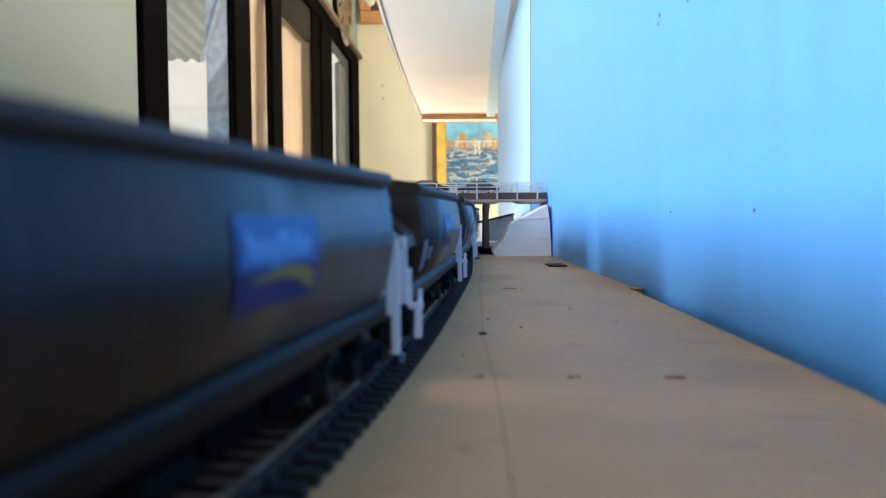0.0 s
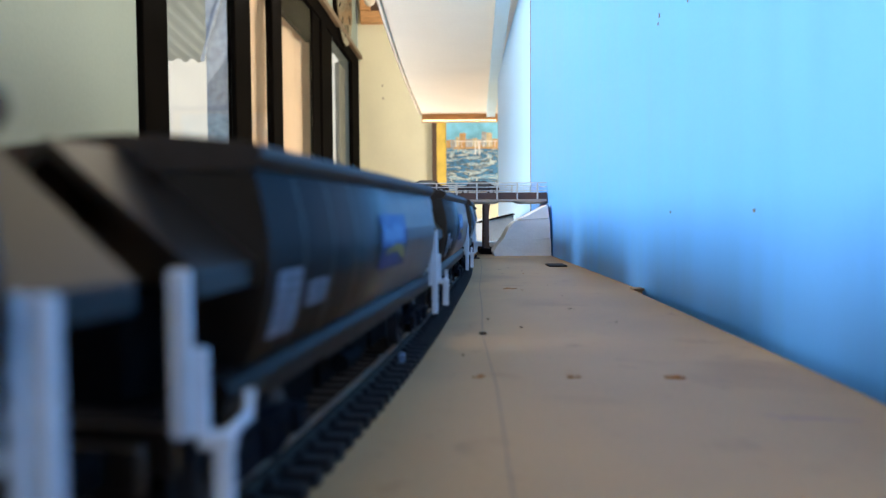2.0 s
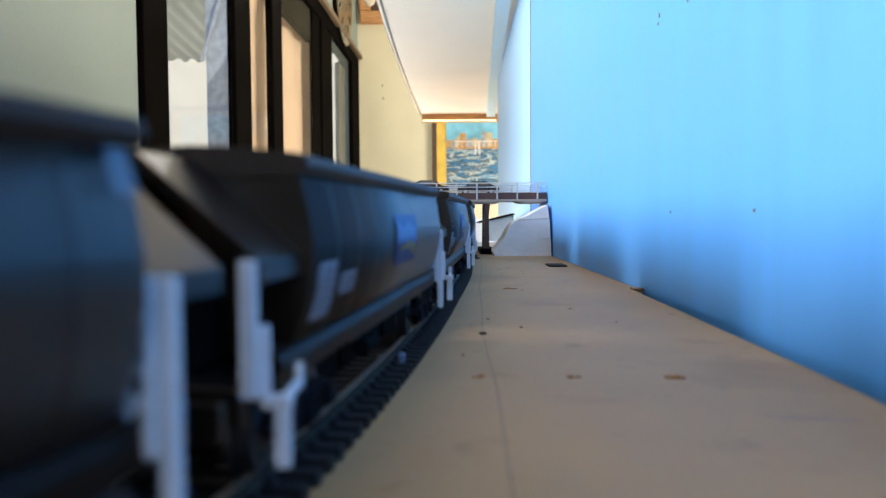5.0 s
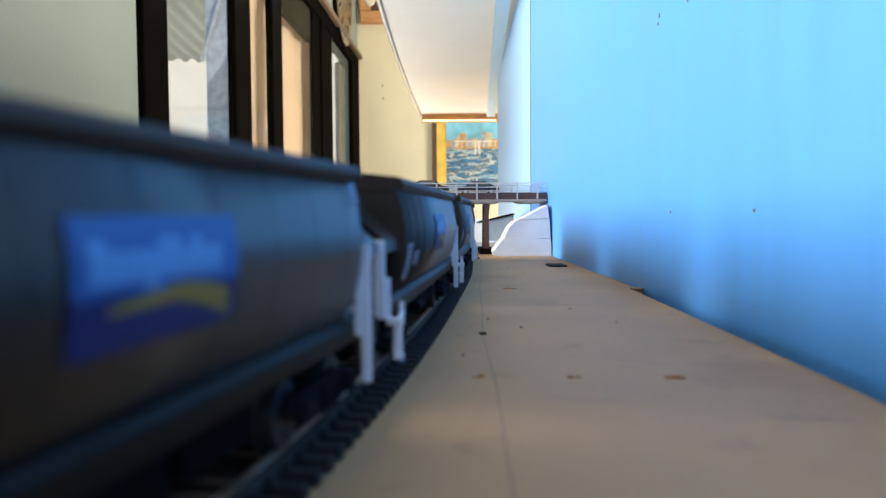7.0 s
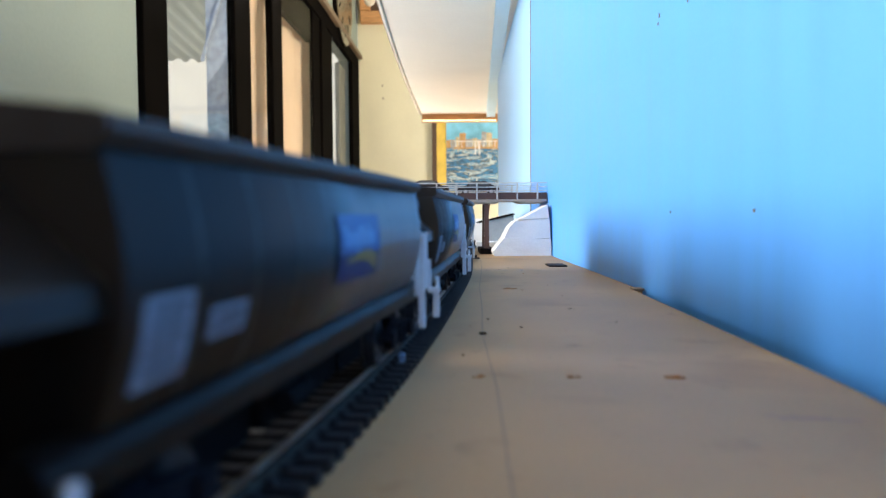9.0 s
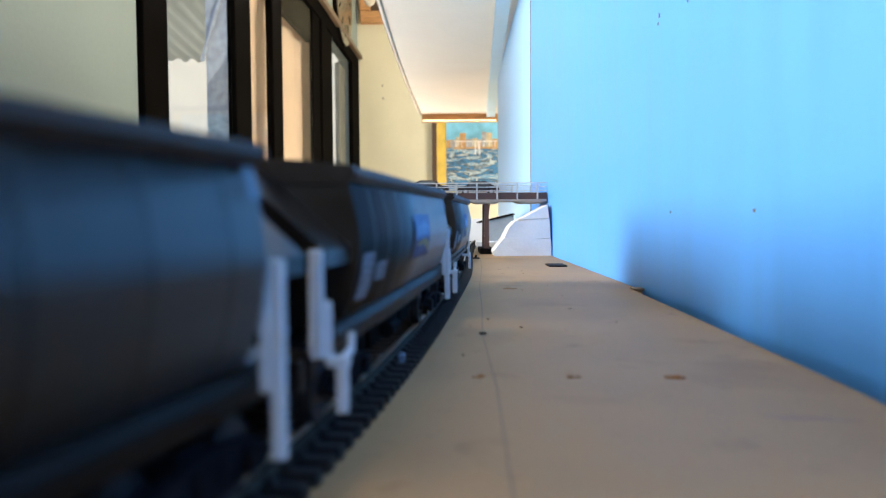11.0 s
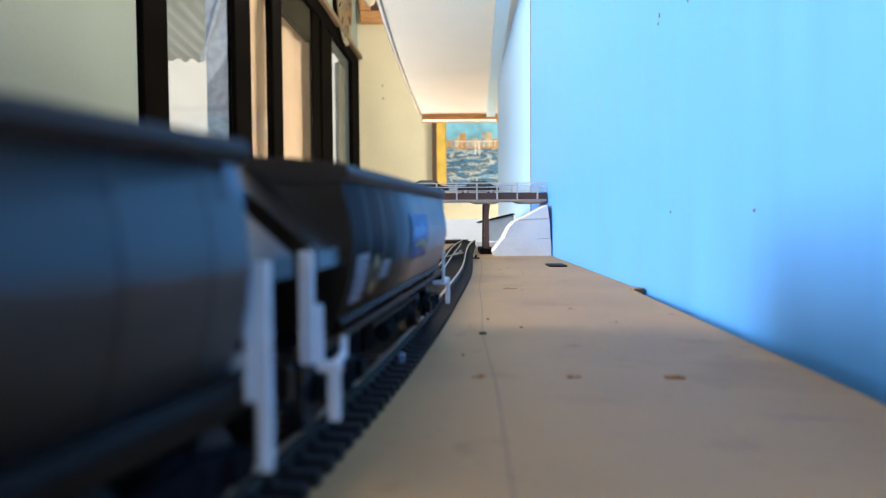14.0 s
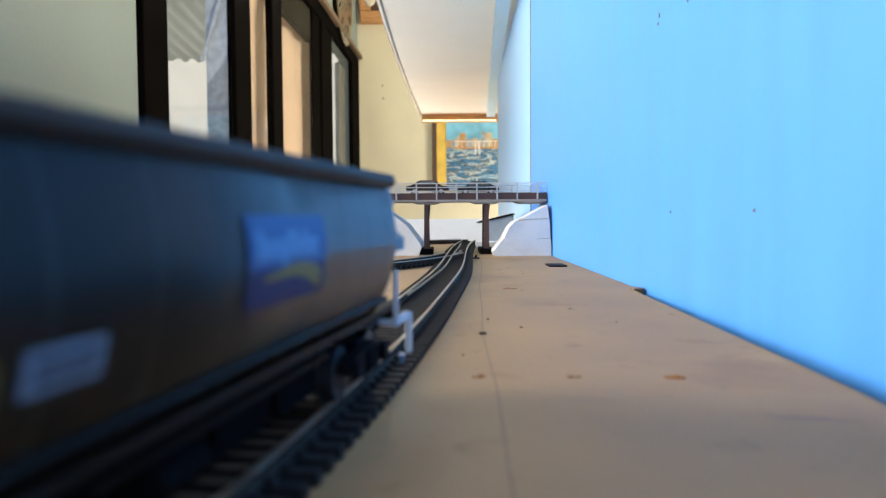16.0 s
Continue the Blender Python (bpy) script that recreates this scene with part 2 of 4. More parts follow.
def smooth_line(points, step=0.004):
    """A spline through the points, at even steps of its length."""
    p = np.array(points, float)
    p = np.vstack([2 * p[0] - p[1], p, 2 * p[-1] - p[-2]])
    fine = []
    for i in range(1, len(p) - 2):
        for u in np.linspace(0, 1, 24, endpoint=False):
            a, b, c, d = p[i - 1], p[i], p[i + 1], p[i + 2]
            fine.append(0.5 * (2 * b + (c - a) * u + (2 * a - 5 * b + 4 * c - d) * u * u + (3 * b - a - 3 * c + d) * u ** 3))
    fine = np.array(fine + [p[-2]])
    for _ in range(3):
        k = np.ones(25) / 25
        pad = np.vstack([np.repeat(fine[:1], 12, 0), fine, np.repeat(fine[-1:], 12, 0)])
        sm = np.column_stack([np.convolve(pad[:, j], k, "valid") for j in (0, 1)])
        sm[0], sm[-1] = fine[0], fine[-1]
        fine = sm
    s = np.concatenate([[0], np.cumsum(np.hypot(*np.diff(fine, axis=0).T))])
    t = np.arange(0, s[-1], step)
    return t, np.column_stack([np.interp(t, s, fine[:, 0]), np.interp(t, s, fine[:, 1])])


ARC, XY = smooth_line(LINE)
AHEAD = ARC > ARC[np.argmin(XY[:, 1])] + 0.02
S_REF = float(np.interp(0.200, XY[AHEAD, 1], ARC[AHEAD]))


def on_line(s):
    return np.array([np.interp(s, ARC, XY[:, 0]), np.interp(s, ARC, XY[:, 1])])


# ---- the baseboard and the backdrop wall ----
def board():
    bm = bmesh.new()
    add_prism(bm, [(-0.75, -1.1), (0.090, -1.1), (0.0915, 0.157), (0.0925, 0.173), (0.0958, 0.281), (0.0990, 0.391), (0.1035, 0.395), (0.1035, 1.10), (-0.625, 1.10), (-0.632, 0.905), (-0.75, 0.905)], 2, -0.012, 0.0)
    setting(part("ground", bm, M_BOARD), "bare tan fibreboard layout baseboard with crumbs and stains")
    bm = bmesh.new()
    add_box(bm, (-0.75, -1.1, -0.09), (-0.73, 0.90, -0.0125))
    add_box(bm, (-0.62, 1.08, -0.09), (0.2, 1.10, -0.0125))
    add_box(bm, (0.06, -1.1, -0.09), (0.085, 1.0, -0.0125))
    setting(part("trim", bm, M_TIMBER), "timber bearers beneath the baseboard")
    for x in (-0.74, 0.0725):
        for y in (-1.0, 0.0, 0.86):
            setting(box_part("table_leg", (x - 0.010, y - 0.02, FLOOR), (x + 0.010, y + 0.02, -0.0905), M_TIMBER), "plain timber leg under the layout")
    setting(box_part("table_leg", (0.119, 1.64, FLOOR), (0.1335, 1.68, -0.1005), M_TIMBER), "plain timber leg under the far backdrop")
    # joint line in the board
    bm = bmesh.new()
    pts = [(0.0088, 0.075), (0.0097, 0.106), (0.0122, 0.173), (0.0130, 0.254), (0.0165, 0.324), (0.0197, 0.415), (0.0285, 0.562), (0.0340, 0.691)]
    for (x0, y0), (x1, y1) in zip(pts, pts[1:]):
        w = 0.00013
        bm.faces.new([bm.verts.new(c) for c in ((x0 - w, y0, 0.00008), (x0 + w, y0, 0.00008), (x1 + w, y1, 0.00008), (x1 - w, y1, 0.00008))])
    setting(part("pencil_line", bm, M_INK), "faint pencil line along the baseboard")
    rnd = random.Random(5)
    bm = bmesh.new()
    for k in range(26):
        x, y = 0.0640 + 0.0006 * k + rnd.uniform(-0.0008, 0.0008), 0.1480 - 0.00018 * k + rnd.uniform(-0.0011, 0.0011)
        w, d, a = rnd.uniform(0.0005, 0.0016), rnd.uniform(0.0001, 0.0003), rnd.uniform(-0.5, 0.5)
        bm.faces.new([bm.verts.new((x + u * math.cos(a) - v * math.sin(a), y + u * math.sin(a) + v * math.cos(a), 0.00007 + 0.000002 * k)) for u, v in ((-w, -d), (w, -d * 0.4), (w * 0.8, d), (-w * 0.7, d * 0.6))])
    setting(part("pencil_smear", bm, M_SMEAR), "purplish pencil smear on the baseboard")


FLOOR, CEIL = -1.0, 1.60
board()
setting(box_part("wall_backdrop", (0.1045, -0.60, -0.10), (0.1165, 0.905, 0.372), M_BLUE), "glossy sky-blue painted backdrop wall")
# far backdrop panel, its brightness from the windows painted in
bm = bmesh.new()
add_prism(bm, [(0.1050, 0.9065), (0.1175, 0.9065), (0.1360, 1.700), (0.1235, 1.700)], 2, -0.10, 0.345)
setting(part("wall_backdrop_far", bm, M_BLUE_LIT), "sky-blue painted backdrop panel beyond a joint")

setting(box_part("joint_strip", (0.1041, 0.9025, -0.01), (0.1044, 0.9075, 0.371), M_INK), "dark joint between two backdrop panels")
for y, z, h in ((0.3275, 0.131, 0.0040), (0.3700, 0.1345, 0.0018), (0.3720, 0.1310, 0.0015), (0.2560, 0.0406, 0.0012), (0.3500, 0.0405, 0.0010)):
    setting(box_part("wall_nick", (0.1042, y - 0.0006, z - h / 2), (0.1046, y + 0.0006, z + h / 2), M_INK), "small dark nick in the blue paint")

# ---- the room ----
WA = Vector((-0.53, 4.86, 0))
WD = Vector((-0.0270, -0.9996, 0)).normalized()


def wall_pose():
    """Along x runs the window wall from its far corner, y points into the room."""
    inward = Vector((-WD.y, WD.x, 0))
    m = Matrix.Identity(4)
    for i, a in enumerate((WD, inward, Vector((0, 0, 1)))):
        m[0][i], m[1][i], m[2][i] = a
    return Matrix.Translation(WA) @ m


WP = wall_pose()
HEAD, SILL = 1.017, -0.75


def window_wall():
    bm = bmesh.new()
    a, b = 0.02, 3.295
    add_box(bm, (0.0, -0.12, FLOOR), (a, 0, CEIL))
    add_box(bm, (a, -0.12, FLOOR), (b, 0, SILL))
    add_box(bm, (a, -0.12, HEAD), (b, 0, CEIL))
    add_box(bm, (b, -0.12, FLOOR), (3.95, 0, CEIL))
    w = part("wall_west", bm, M_SAGE)
    w.matrix_world = WP
    setting(w, "pale grey-green painted room wall with windows")
    # the alcove beside the layout, with a smaller window
    bm = bmesh.new()
    add_box(bm, (-1.40, 0.911, FLOOR), (-0.757, 1.03, CEIL))
    for y0, y1, lo, hi in ((-2.2, 0.19, FLOOR, CEIL), (0.19, 0.88, FLOOR, 0.02), (0.19, 0.88, 0.75, CEIL), (0.88, 0.910, FLOOR, CEIL)):
        add_box(bm, (-1.52, y0, lo), (-1.40, y1, hi))
    setting(part("wall_alcove", bm, M_SAGE), "pale grey-green painted alcove wall with a window opening")


window_wall()
ROOM = [(-0.54, 4.98), (2.62, 4.98), (2.62, -2.2), (-1.52, -2.2), (-1.52, 1.03), (-0.66, 1.03)]
bm = bmesh.new()
add_prism(bm, ROOM, 2, FLOOR - 0.05, FLOOR)
setting(part("floor", bm, M_FLOOR), "brown timber room floor")
bm = bmesh.new()
add_prism(bm, ROOM, 2, CEIL, CEIL + 0.1)
setting(part("ceiling", bm, M_CEIL), "off-white plain ceiling")
setting(box_part("wall_north", (-0.528, 4.86, FLOOR), (2.5, 4.98, CEIL), M_CREAM), "cream yellow painted end wall")
# unseen east wall; its opening is added for the far-side fill lamp
bm = bmesh.new()
add_box(bm, (2.5, -2.2, FLOOR), (2.62, 1.7, CEIL))
add_box(bm, (2.5, 3.5, FLOOR), (2.62, 4.98, CEIL))
add_box(bm, (2.5, 1.7, FLOOR), (2.62, 3.5, -0.1))
add_box(bm, (2.5, 1.7, 1.25), (2.62, 3.5, CEIL))
setting(part("wall_east", bm, M_CREAM), "cream painted wall out of view, with an opening added for the fill lamp")
# unseen south wall; its opening is added for the back fill lamp
bm = bmesh.new()
add_box(bm, (-1.40, -2.2, FLOOR), (-0.9, -2.08, CEIL))
add_box(bm, (0.75, -2.2, FLOOR), (2.5, -2.08, CEIL))
add_box(bm, (-0.9, -2.2, FLOOR), (0.75, -2.08, -0.05))
add_box(bm, (-0.9, -2.2, 1.15), (0.75, -2.08, CEIL))
setting(part("wall_south", bm, M_CREAM), "cream painted wall behind the layout")


def big_window():
    win = setting(new("window_1"), "dark-framed sliding window with peach blinds behind the glass")
    win.matrix_world = WP

    def bar(name, a, b, lo, hi, y0=-0.016, y1=0.010, mat=M_FRAME, bevel=0.004):
        return box_part(name, (a, y0, lo), (b, y1, hi), mat, win, bevel)
    bar("window_frame", 0.02, 3.289, HEAD - 0.072, HEAD)
    bar("window_frame", 0.02, 3.289, SILL, SILL + 0.06)
    for a, b, front in MULLIONS:
        bar("mullion", a, b, SILL + 0.06, HEAD - 0.0725, -0.016, front)
    # the sliding sash behind has a deeper head rail
    bar("sash_rail", 1.462, 2.034, 0.800, HEAD - 0.0725, -0.030, -0.007)
    bar("sash_rail", 2.211, 2.482, 0.800, HEAD - 0.0725, -0.030, -0.007)
    bar("sash_stile", 0.306, 0.520, SILL + 0.06, 0.900, -0.060, -0.034, M_STILE)
    for a, b in PANES:
        box_part("pane", (a, -0.006, SILL + 0.06), (b, -0.002, HEAD - 0.0725), M_GLASS, win).visible_shadow = False
    box_part("trim", (0.0, 0.001, HEAD + 0.002), (3.36, 0.030, HEAD + 0.030), M_TRIM, win, 0.004, "brown timber head trim")


# spans along the wall from the far corner, and how far each stands out
MULLIONS = [(0.02, 0.306, 0.010), (0.974, 1.145, 0.004), (1.150, 1.292, 0.012), (1.297, 1.460, 0.002), (2.036, 2.110, 0.002), (2.114, 2.209, 0.010), (2.484, 2.645, 0.010), (3.157, 3.289, 0.012)]
PANES = [(0.306, 0.974), (1.460, 2.036), (2.209, 2.484), (2.645, 3.157)]
big_window()


def blind(a, b, folds):
    bm = bmesh.new()
    n = 60
    rows = []
    for i in range(n + 1):
        u = a + (b - a) * i / n
        rows.append([bm.verts.new((u, -0.062 - 0.006 * math.sin(i * folds) + 0.012 * noise.noise((i * 0.09 + z * 1.4, z * 0.9, a)), z)) for z in np.linspace(SILL + 0.06, HEAD - 0.02, 14)])
    for r, q in zip(rows, rows[1:]):
        for k in range(13):
            bm.faces.new((r[k], q[k], q[k + 1], r[k + 1]))
    ob = part("window_blind", bm, M_PEACH, None, smooth=True)
    ob.matrix_world = WP
    md = ob.modifiers.new("thick", "SOLIDIFY")
    md.thickness = 0.002
    tagged(ob, "peach cloth blind hanging behind the window glass", "blind", "window blinds")


blind(1.00, 1.80, 0.35)
blind(1.815, 2.40, 0.3)


def patio():
    h = tagged(new("neighbour_house"), "cream rendered house wall beyond the patio", "house")
    box_part("wall", (-9.0, 9.5, FLOOR - 0.3), (-0.4, 9.8, 2.6), M_PATIO, h)
    box_part("eave", (-9.0, 9.35, 2.6), (-0.4, 9.9, 2.75), M_TRIM, h)
    setting(box_part("pavement", (-30.0, -30.0, FLOOR - 0.35), (30.0, 60.0, FLOOR - 0.15), M_CONC), "pale paving outside the windows")
    bm = bmesh.new()
    n = 120
    rows = []
    for i in range(n + 1):
        x = -3.6 + 2.7 * i / n
        z = 0.016 * math.sin(i * 1.3) + 0.03 * math.sin(i * 0.045)
        rows.append([bm.verts.new((x, y, 1.26 + (6.0 - y) * 0.08 + z)) for y in (4.4, 5.2, 6.0)])
    for r, q in zip(rows, rows[1:]):
        for k in range(2):
            bm.faces.new((r[k], q[k], q[k + 1], r[k + 1]))
    ob = part("patio_roof", bm, M_ROOFING, None, smooth=True)
    md = ob.modifiers.new("thick", "SOLIDIFY")
    md.thickness = 0.004
    tagged(ob, "corrugated grey patio roof sheeting outside the window", "roof")
    # added upright and brace that stand in for a speckled band in the pane
    p = tagged(new("patio_post"), "speckled blue-grey upright with a brace, added for a speckled band in the glass", "post")
    box_part("post", (-1.285, 4.20, FLOOR - 0.15), (-1.165, 4.30, 1.6), M_SPECKLE, p, 0.006)
    bm = bmesh.new()
    add_rod(bm, (-1.17, 4.18, 1.30), (-1.30, 4.18, 0.88), 0.012, 8)
    part("brace", bm, M_SPECKLE, p)


patio()


# ---- the shelf over the layout ----
def shelf():
    sh = tagged(new("upper_shelf"), "white-undersided shelf over the layout with a timber end", "shelf")
    z = 0.350

    def left(y):
        s = 2.42 - y
        return -0.060 - 0.0393 * s + 0.0144 * s * s
    y0, y1 = SHELF_FROM, 2.376
    bm = bmesh.new()
    add_prism(bm, [(0.1040, y0), (0.1040, 0.9065), (0.1175, 0.9085), (0.1900, y1)] + [(left(y), y) for y in np.linspace(y1, y0, 14)], 2, z, z + 0.016)
    part("panel", bm, M_WHITE, sh)
    bm = bmesh.new()
    add_prism(bm, [(left(y1), y1 - 0.001), (0.172, y1 - 0.001), (0.172, y1 + 0.02), (left(y1), y1 + 0.02)], 2, z - 0.015, z + 0.03)
    part("end_batten", bm, M_TIMBER, sh, "orange pine end batten")
    bm = bmesh.new()
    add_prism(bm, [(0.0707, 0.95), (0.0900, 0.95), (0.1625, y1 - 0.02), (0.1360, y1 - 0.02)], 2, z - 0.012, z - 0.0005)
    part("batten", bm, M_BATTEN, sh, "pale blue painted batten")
    bm = bmesh.new()
    n = 380
    for i in range(n):
        y, yn = 0.85 + (y1 - 0.85) * i / n, 0.85 + (y1 - 0.85) * (i + 1) / n
        for ph in (0.0, 2.1, 4.2):
            a, d = i * 0.55 + ph, (i + 1) * 0.55 + ph
            sag = 0.0015 * math.sin(i * 0.05)
            add_rod(bm, (left(y) - 0.003 + 0.0022 * math.cos(a), y, z + sag + 0.0022 * math.sin(a)),
                    (left(yn) - 0.003 + 0.0022 * math.cos(d), yn, z + sag + 0.0022 * math.sin(d)), 0.0017, 5)
    part("edge_lip", edge_lip(left, y0, y1, z), M_TRIM, sh)
    part("cable", bm, M_ROPE, sh, "silver braided light cable along the edge")
    led = mesh_led()
    for i in range(28):
        ob = part("led", led, None, sh)
        ob.location = (left(y1) + 0.006 + i * 0.0081, y1 - 0.004, z - 0.0200)
    box_part("led_strip", (left(y1), y1 - 0.003, z - 0.0255), (0.172, y1 + 0.004, z - 0.0153), M_TIMBER, sh)


def edge_lip(left, y0, y1, z):
    b = bmesh.new()
    ys = np.linspace(y0, y1, 14)
    add_prism(b, [(left(y) - 0.009, y) for y in ys] + [(left(y) - 0.0005, y) for y in ys[::-1]], 2, z + 0.003, z + 0.02)
    return b


def mesh_led():
    bm = bmesh.new()
    add_box(bm, (-0.0020, -0.003, -0.0020), (0.0020, 0.0, 0.0020), 0.0006)
    return mesh("led", bm, M_LED)


SHELF_FROM = 0.80
shelf()


# ---- end wall: painting, clock, beam ----
def painting():
    p = tagged(new("painting"), "harbour painting with yellow mount in a dark timber frame", "painting")
    p.location = (-0.065, 4.855, 0.14)
    w, h = 0.75, 0.60
    box_part("frame", (-0.0, -0.03, 0.0), (0.03, 0.0, h), M_DARKWOOD, p, 0.003)
    box_part("frame", (w - 0.03, -0.03, 0.0), (w, 0.0, h), M_DARKWOOD, p, 0.003)
    box_part("frame", (0.03, -0.03, h - 0.03), (w - 0.03, 0.0, h), M_DARKWOOD, p, 0.003)
    box_part("frame", (0.03, -0.03, 0.0), (w - 0.03, 0.0, 0.03), M_DARKWOOD, p, 0.003)
    box_part("mount", (0.03, -0.016, 0.03), (w - 0.03, -0.002, h - 0.03), material("yellow_mount", (0.68, 0.48, 0.09), 0.8, vary=0.12, scale=20), p)
    m = bpy.data.materials.new("painted_canvas")
    m.use_nodes = True
    nt = m.node_tree
    b = nt.nodes["Principled BSDF"]
    b.inputs["Roughness"].default_value = 0.6
    co = nt.nodes.new("ShaderNodeTexCoord")
    mp = nt.nodes.new("ShaderNodeMapping")
    mp.inputs["Scale"].default_value = (7, 1, 26)
    no = nt.nodes.new("ShaderNodeTexNoise")
    no.inputs["Scale"].default_value, no.inputs["Detail"].default_value, no.inputs["Distortion"].default_value = 1.6, 3.0, 1.2
    ra = nt.nodes.new("ShaderNodeValToRGB")
    cols = [(0.30, (0.02, 0.05, 0.08)), (0.42, (0.05, 0.22, 0.42)), (0.49, (0.04, 0.06, 0.07)), (0.57, (0.50, 0.56, 0.54)), (0.66, (0.06, 0.28, 0.50)), (0.75, (0.50, 0.42, 0.20))]
    while len(ra.color_ramp.elements) < len(cols):
        ra.color_ramp.elements.new(0.5)
    for e, (x, c) in zip(ra.color_ramp.elements, cols):
        e.position, e.color = x, (*c, 1)
    nt.links.new(co.outputs["Object"], mp.inputs[0])
    nt.links.new(mp.outputs[0], no.inputs["Vector"])
    nt.links.new(no.outputs[0], ra.inputs[0])
    nt.links.new(ra.outputs[0], b.inputs["Base Color"])
    box_part("canvas", (0.09, -0.020, 0.05), (w - 0.09, -0.0165, h - 0.05), m, p)
    box_part("painted_sky", (0.09, -0.0215, 0.335), (w - 0.09, -0.0205, h - 0.05), material("painted_sky_blue", (0.16, 0.44, 0.60), 0.7, vary=0.25, scale=12), p)
    ochre = [material("painted_ochre", (0.46, 0.27, 0.11), 0.7, vary=0.2, scale=40), material("painted_grey", (0.30, 0.30, 0.30), 0.7, vary=0.25, scale=40),
             material("painted_sand", (0.48, 0.39, 0.24), 0.7, vary=0.2, scale=40)]
    rnd = random.Random(4)
    x = 0.092
    i = 0
    while x < w - 0.13:
        d = rnd.uniform(0.02, 0.042)
        box_part("painted_house", (x, -0.0235, 0.318), (x + d, -0.0225, 0.352 + rnd.uniform(0.01, 0.072)), ochre[i % 3], p)
        x += d + 0.002
        i += 1
    box_part("painted_quay", (0.14, -0.0255, 0.312), (w - 0.10, -0.0245, 0.324), ochre[0], p)
    white = material("painted_white", (0.75, 0.75, 0.72), 0.7, vary=0.1, scale=40)
    for k in range(8):
        box_part("painted_rail", (0.15 + k * 0.035, -0.027, 0.324), (0.153 + k * 0.035, -0.0258, 0.360), white, p)
    box_part("painted_rail", (0.14, -0.0285, 0.357), (0.45, -0.0272, 0.361), white, p)
    box_part("painted_ladder", (0.27, -0.0285, 0.275), (0.277, -0.0272, 0.355), white, p)
    box_part("painted_ladder", (0.295, -0.0285, 0.275), (0.302, -0.0272, 0.355), white, p)


painting()


def wall_clock():
    c = tagged(new("wall_clock"), "round bronze-toned clock with dark rim above the window", "clock")
    c.matrix_world = WP @ pose(0.665, 0.001, 1.235, 0, 0, 180) @ Matrix.Diagonal((1.84, 1.0, 1.84, 1))
    bm = bmesh.new()
    add_rod(bm, (0, 0, 0), (0, -0.020, 0), 0.155, 48, 0.151)
    part("rim", bm, M_FRAME, c, smooth=False)
    bm = bmesh.new()
    add_rod(bm, (0, -0.020, 0), (0, -0.024, 0), 0.147, 48)
    part("face", bm, M_FACE, c)
    for k in range(12):
        a = k * math.pi / 6
        bm = bmesh.new()
        add_rod(bm, (0.09 * math.cos(a), -0.025, 0.09 * math.sin(a)), (0.122 * math.cos(a), -0.025, 0.122 * math.sin(a)), 0.0026, 6)
        part("numeral_bar", bm, M_FRAME, c)
    bm = bmesh.new()
    add_rod(bm, (0, -0.027, 0), (0.05, -0.027, 0.06), 0.003, 6)
    part("pointer", bm, M_FRAME, c)


wall_clock()


def roof_beam():
    b = tagged(new("ceiling_beam"), "orange pine beam end below the ceiling with cable loops", "beam")
    box_part("beam", (-0.505, 4.78, 1.236), (-0.300, 4.858, 1.304), M_TIMBER, b, 0.004)
    box_part("beam", (-0.508, 4.78, 1.306), (-0.442, 4.858, 1.597), M_TIMBER, b, 0.004)
    box_part("packing", (-0.440, 4.80, 1.306), (-0.352, 4.858, 1.400), M_DARKWOOD, b, 0.003, "dark timber packing")
    bm = bmesh.new()
    for k in range(26):
        a, c = k * 0.75, (k + 1) * 0.75
        add_rod(bm, (-0.42 + 0.03 * math.cos(a), 4.43 + k * 0.004, 1.31 + 0.045 * math.sin(a)), (-0.42 + 0.03 * math.cos(c), 4.434 + k * 0.004, 1.31 + 0.045 * math.sin(c)), 0.008, 6)
    part("cable", bm, M_ROPE, b, "silver braided cable coil")


roof_beam()
for x, z in ((-0.375, 0.855), (-0.372, 0.775), (-0.20, 0.98)):
    setting(box_part("wall_nick", (x - 0.004, 4.8575, z - 0.005), (x + 0.004, 4.8598, z + 0.005), M_INK), "small dark chip in the cream wall")
setting(box_part("skirting", (-0.620, 1.1005, -0.16), (0.107, 1.1155, 0.0335), M_UPSTAND), "white upstand board behind the far end of the layout")


# ---- track ----
def sleeper_mesh():
    bm = bmesh.new()
    add_box(bm, (-0.0148, -0.0016, 0.0), (0.0148, 0.0016, 0.0022), 0.0)
    for x in (-0.00825, 0.00825):
        add_box(bm, (x - 0.0022, -0.0010, 0.0020), (x + 0.0022, 0.0010, 0.0030))
    return mesh("sleeper", bm, M_SLEEPER)


SLEEPER = sleeper_mesh()


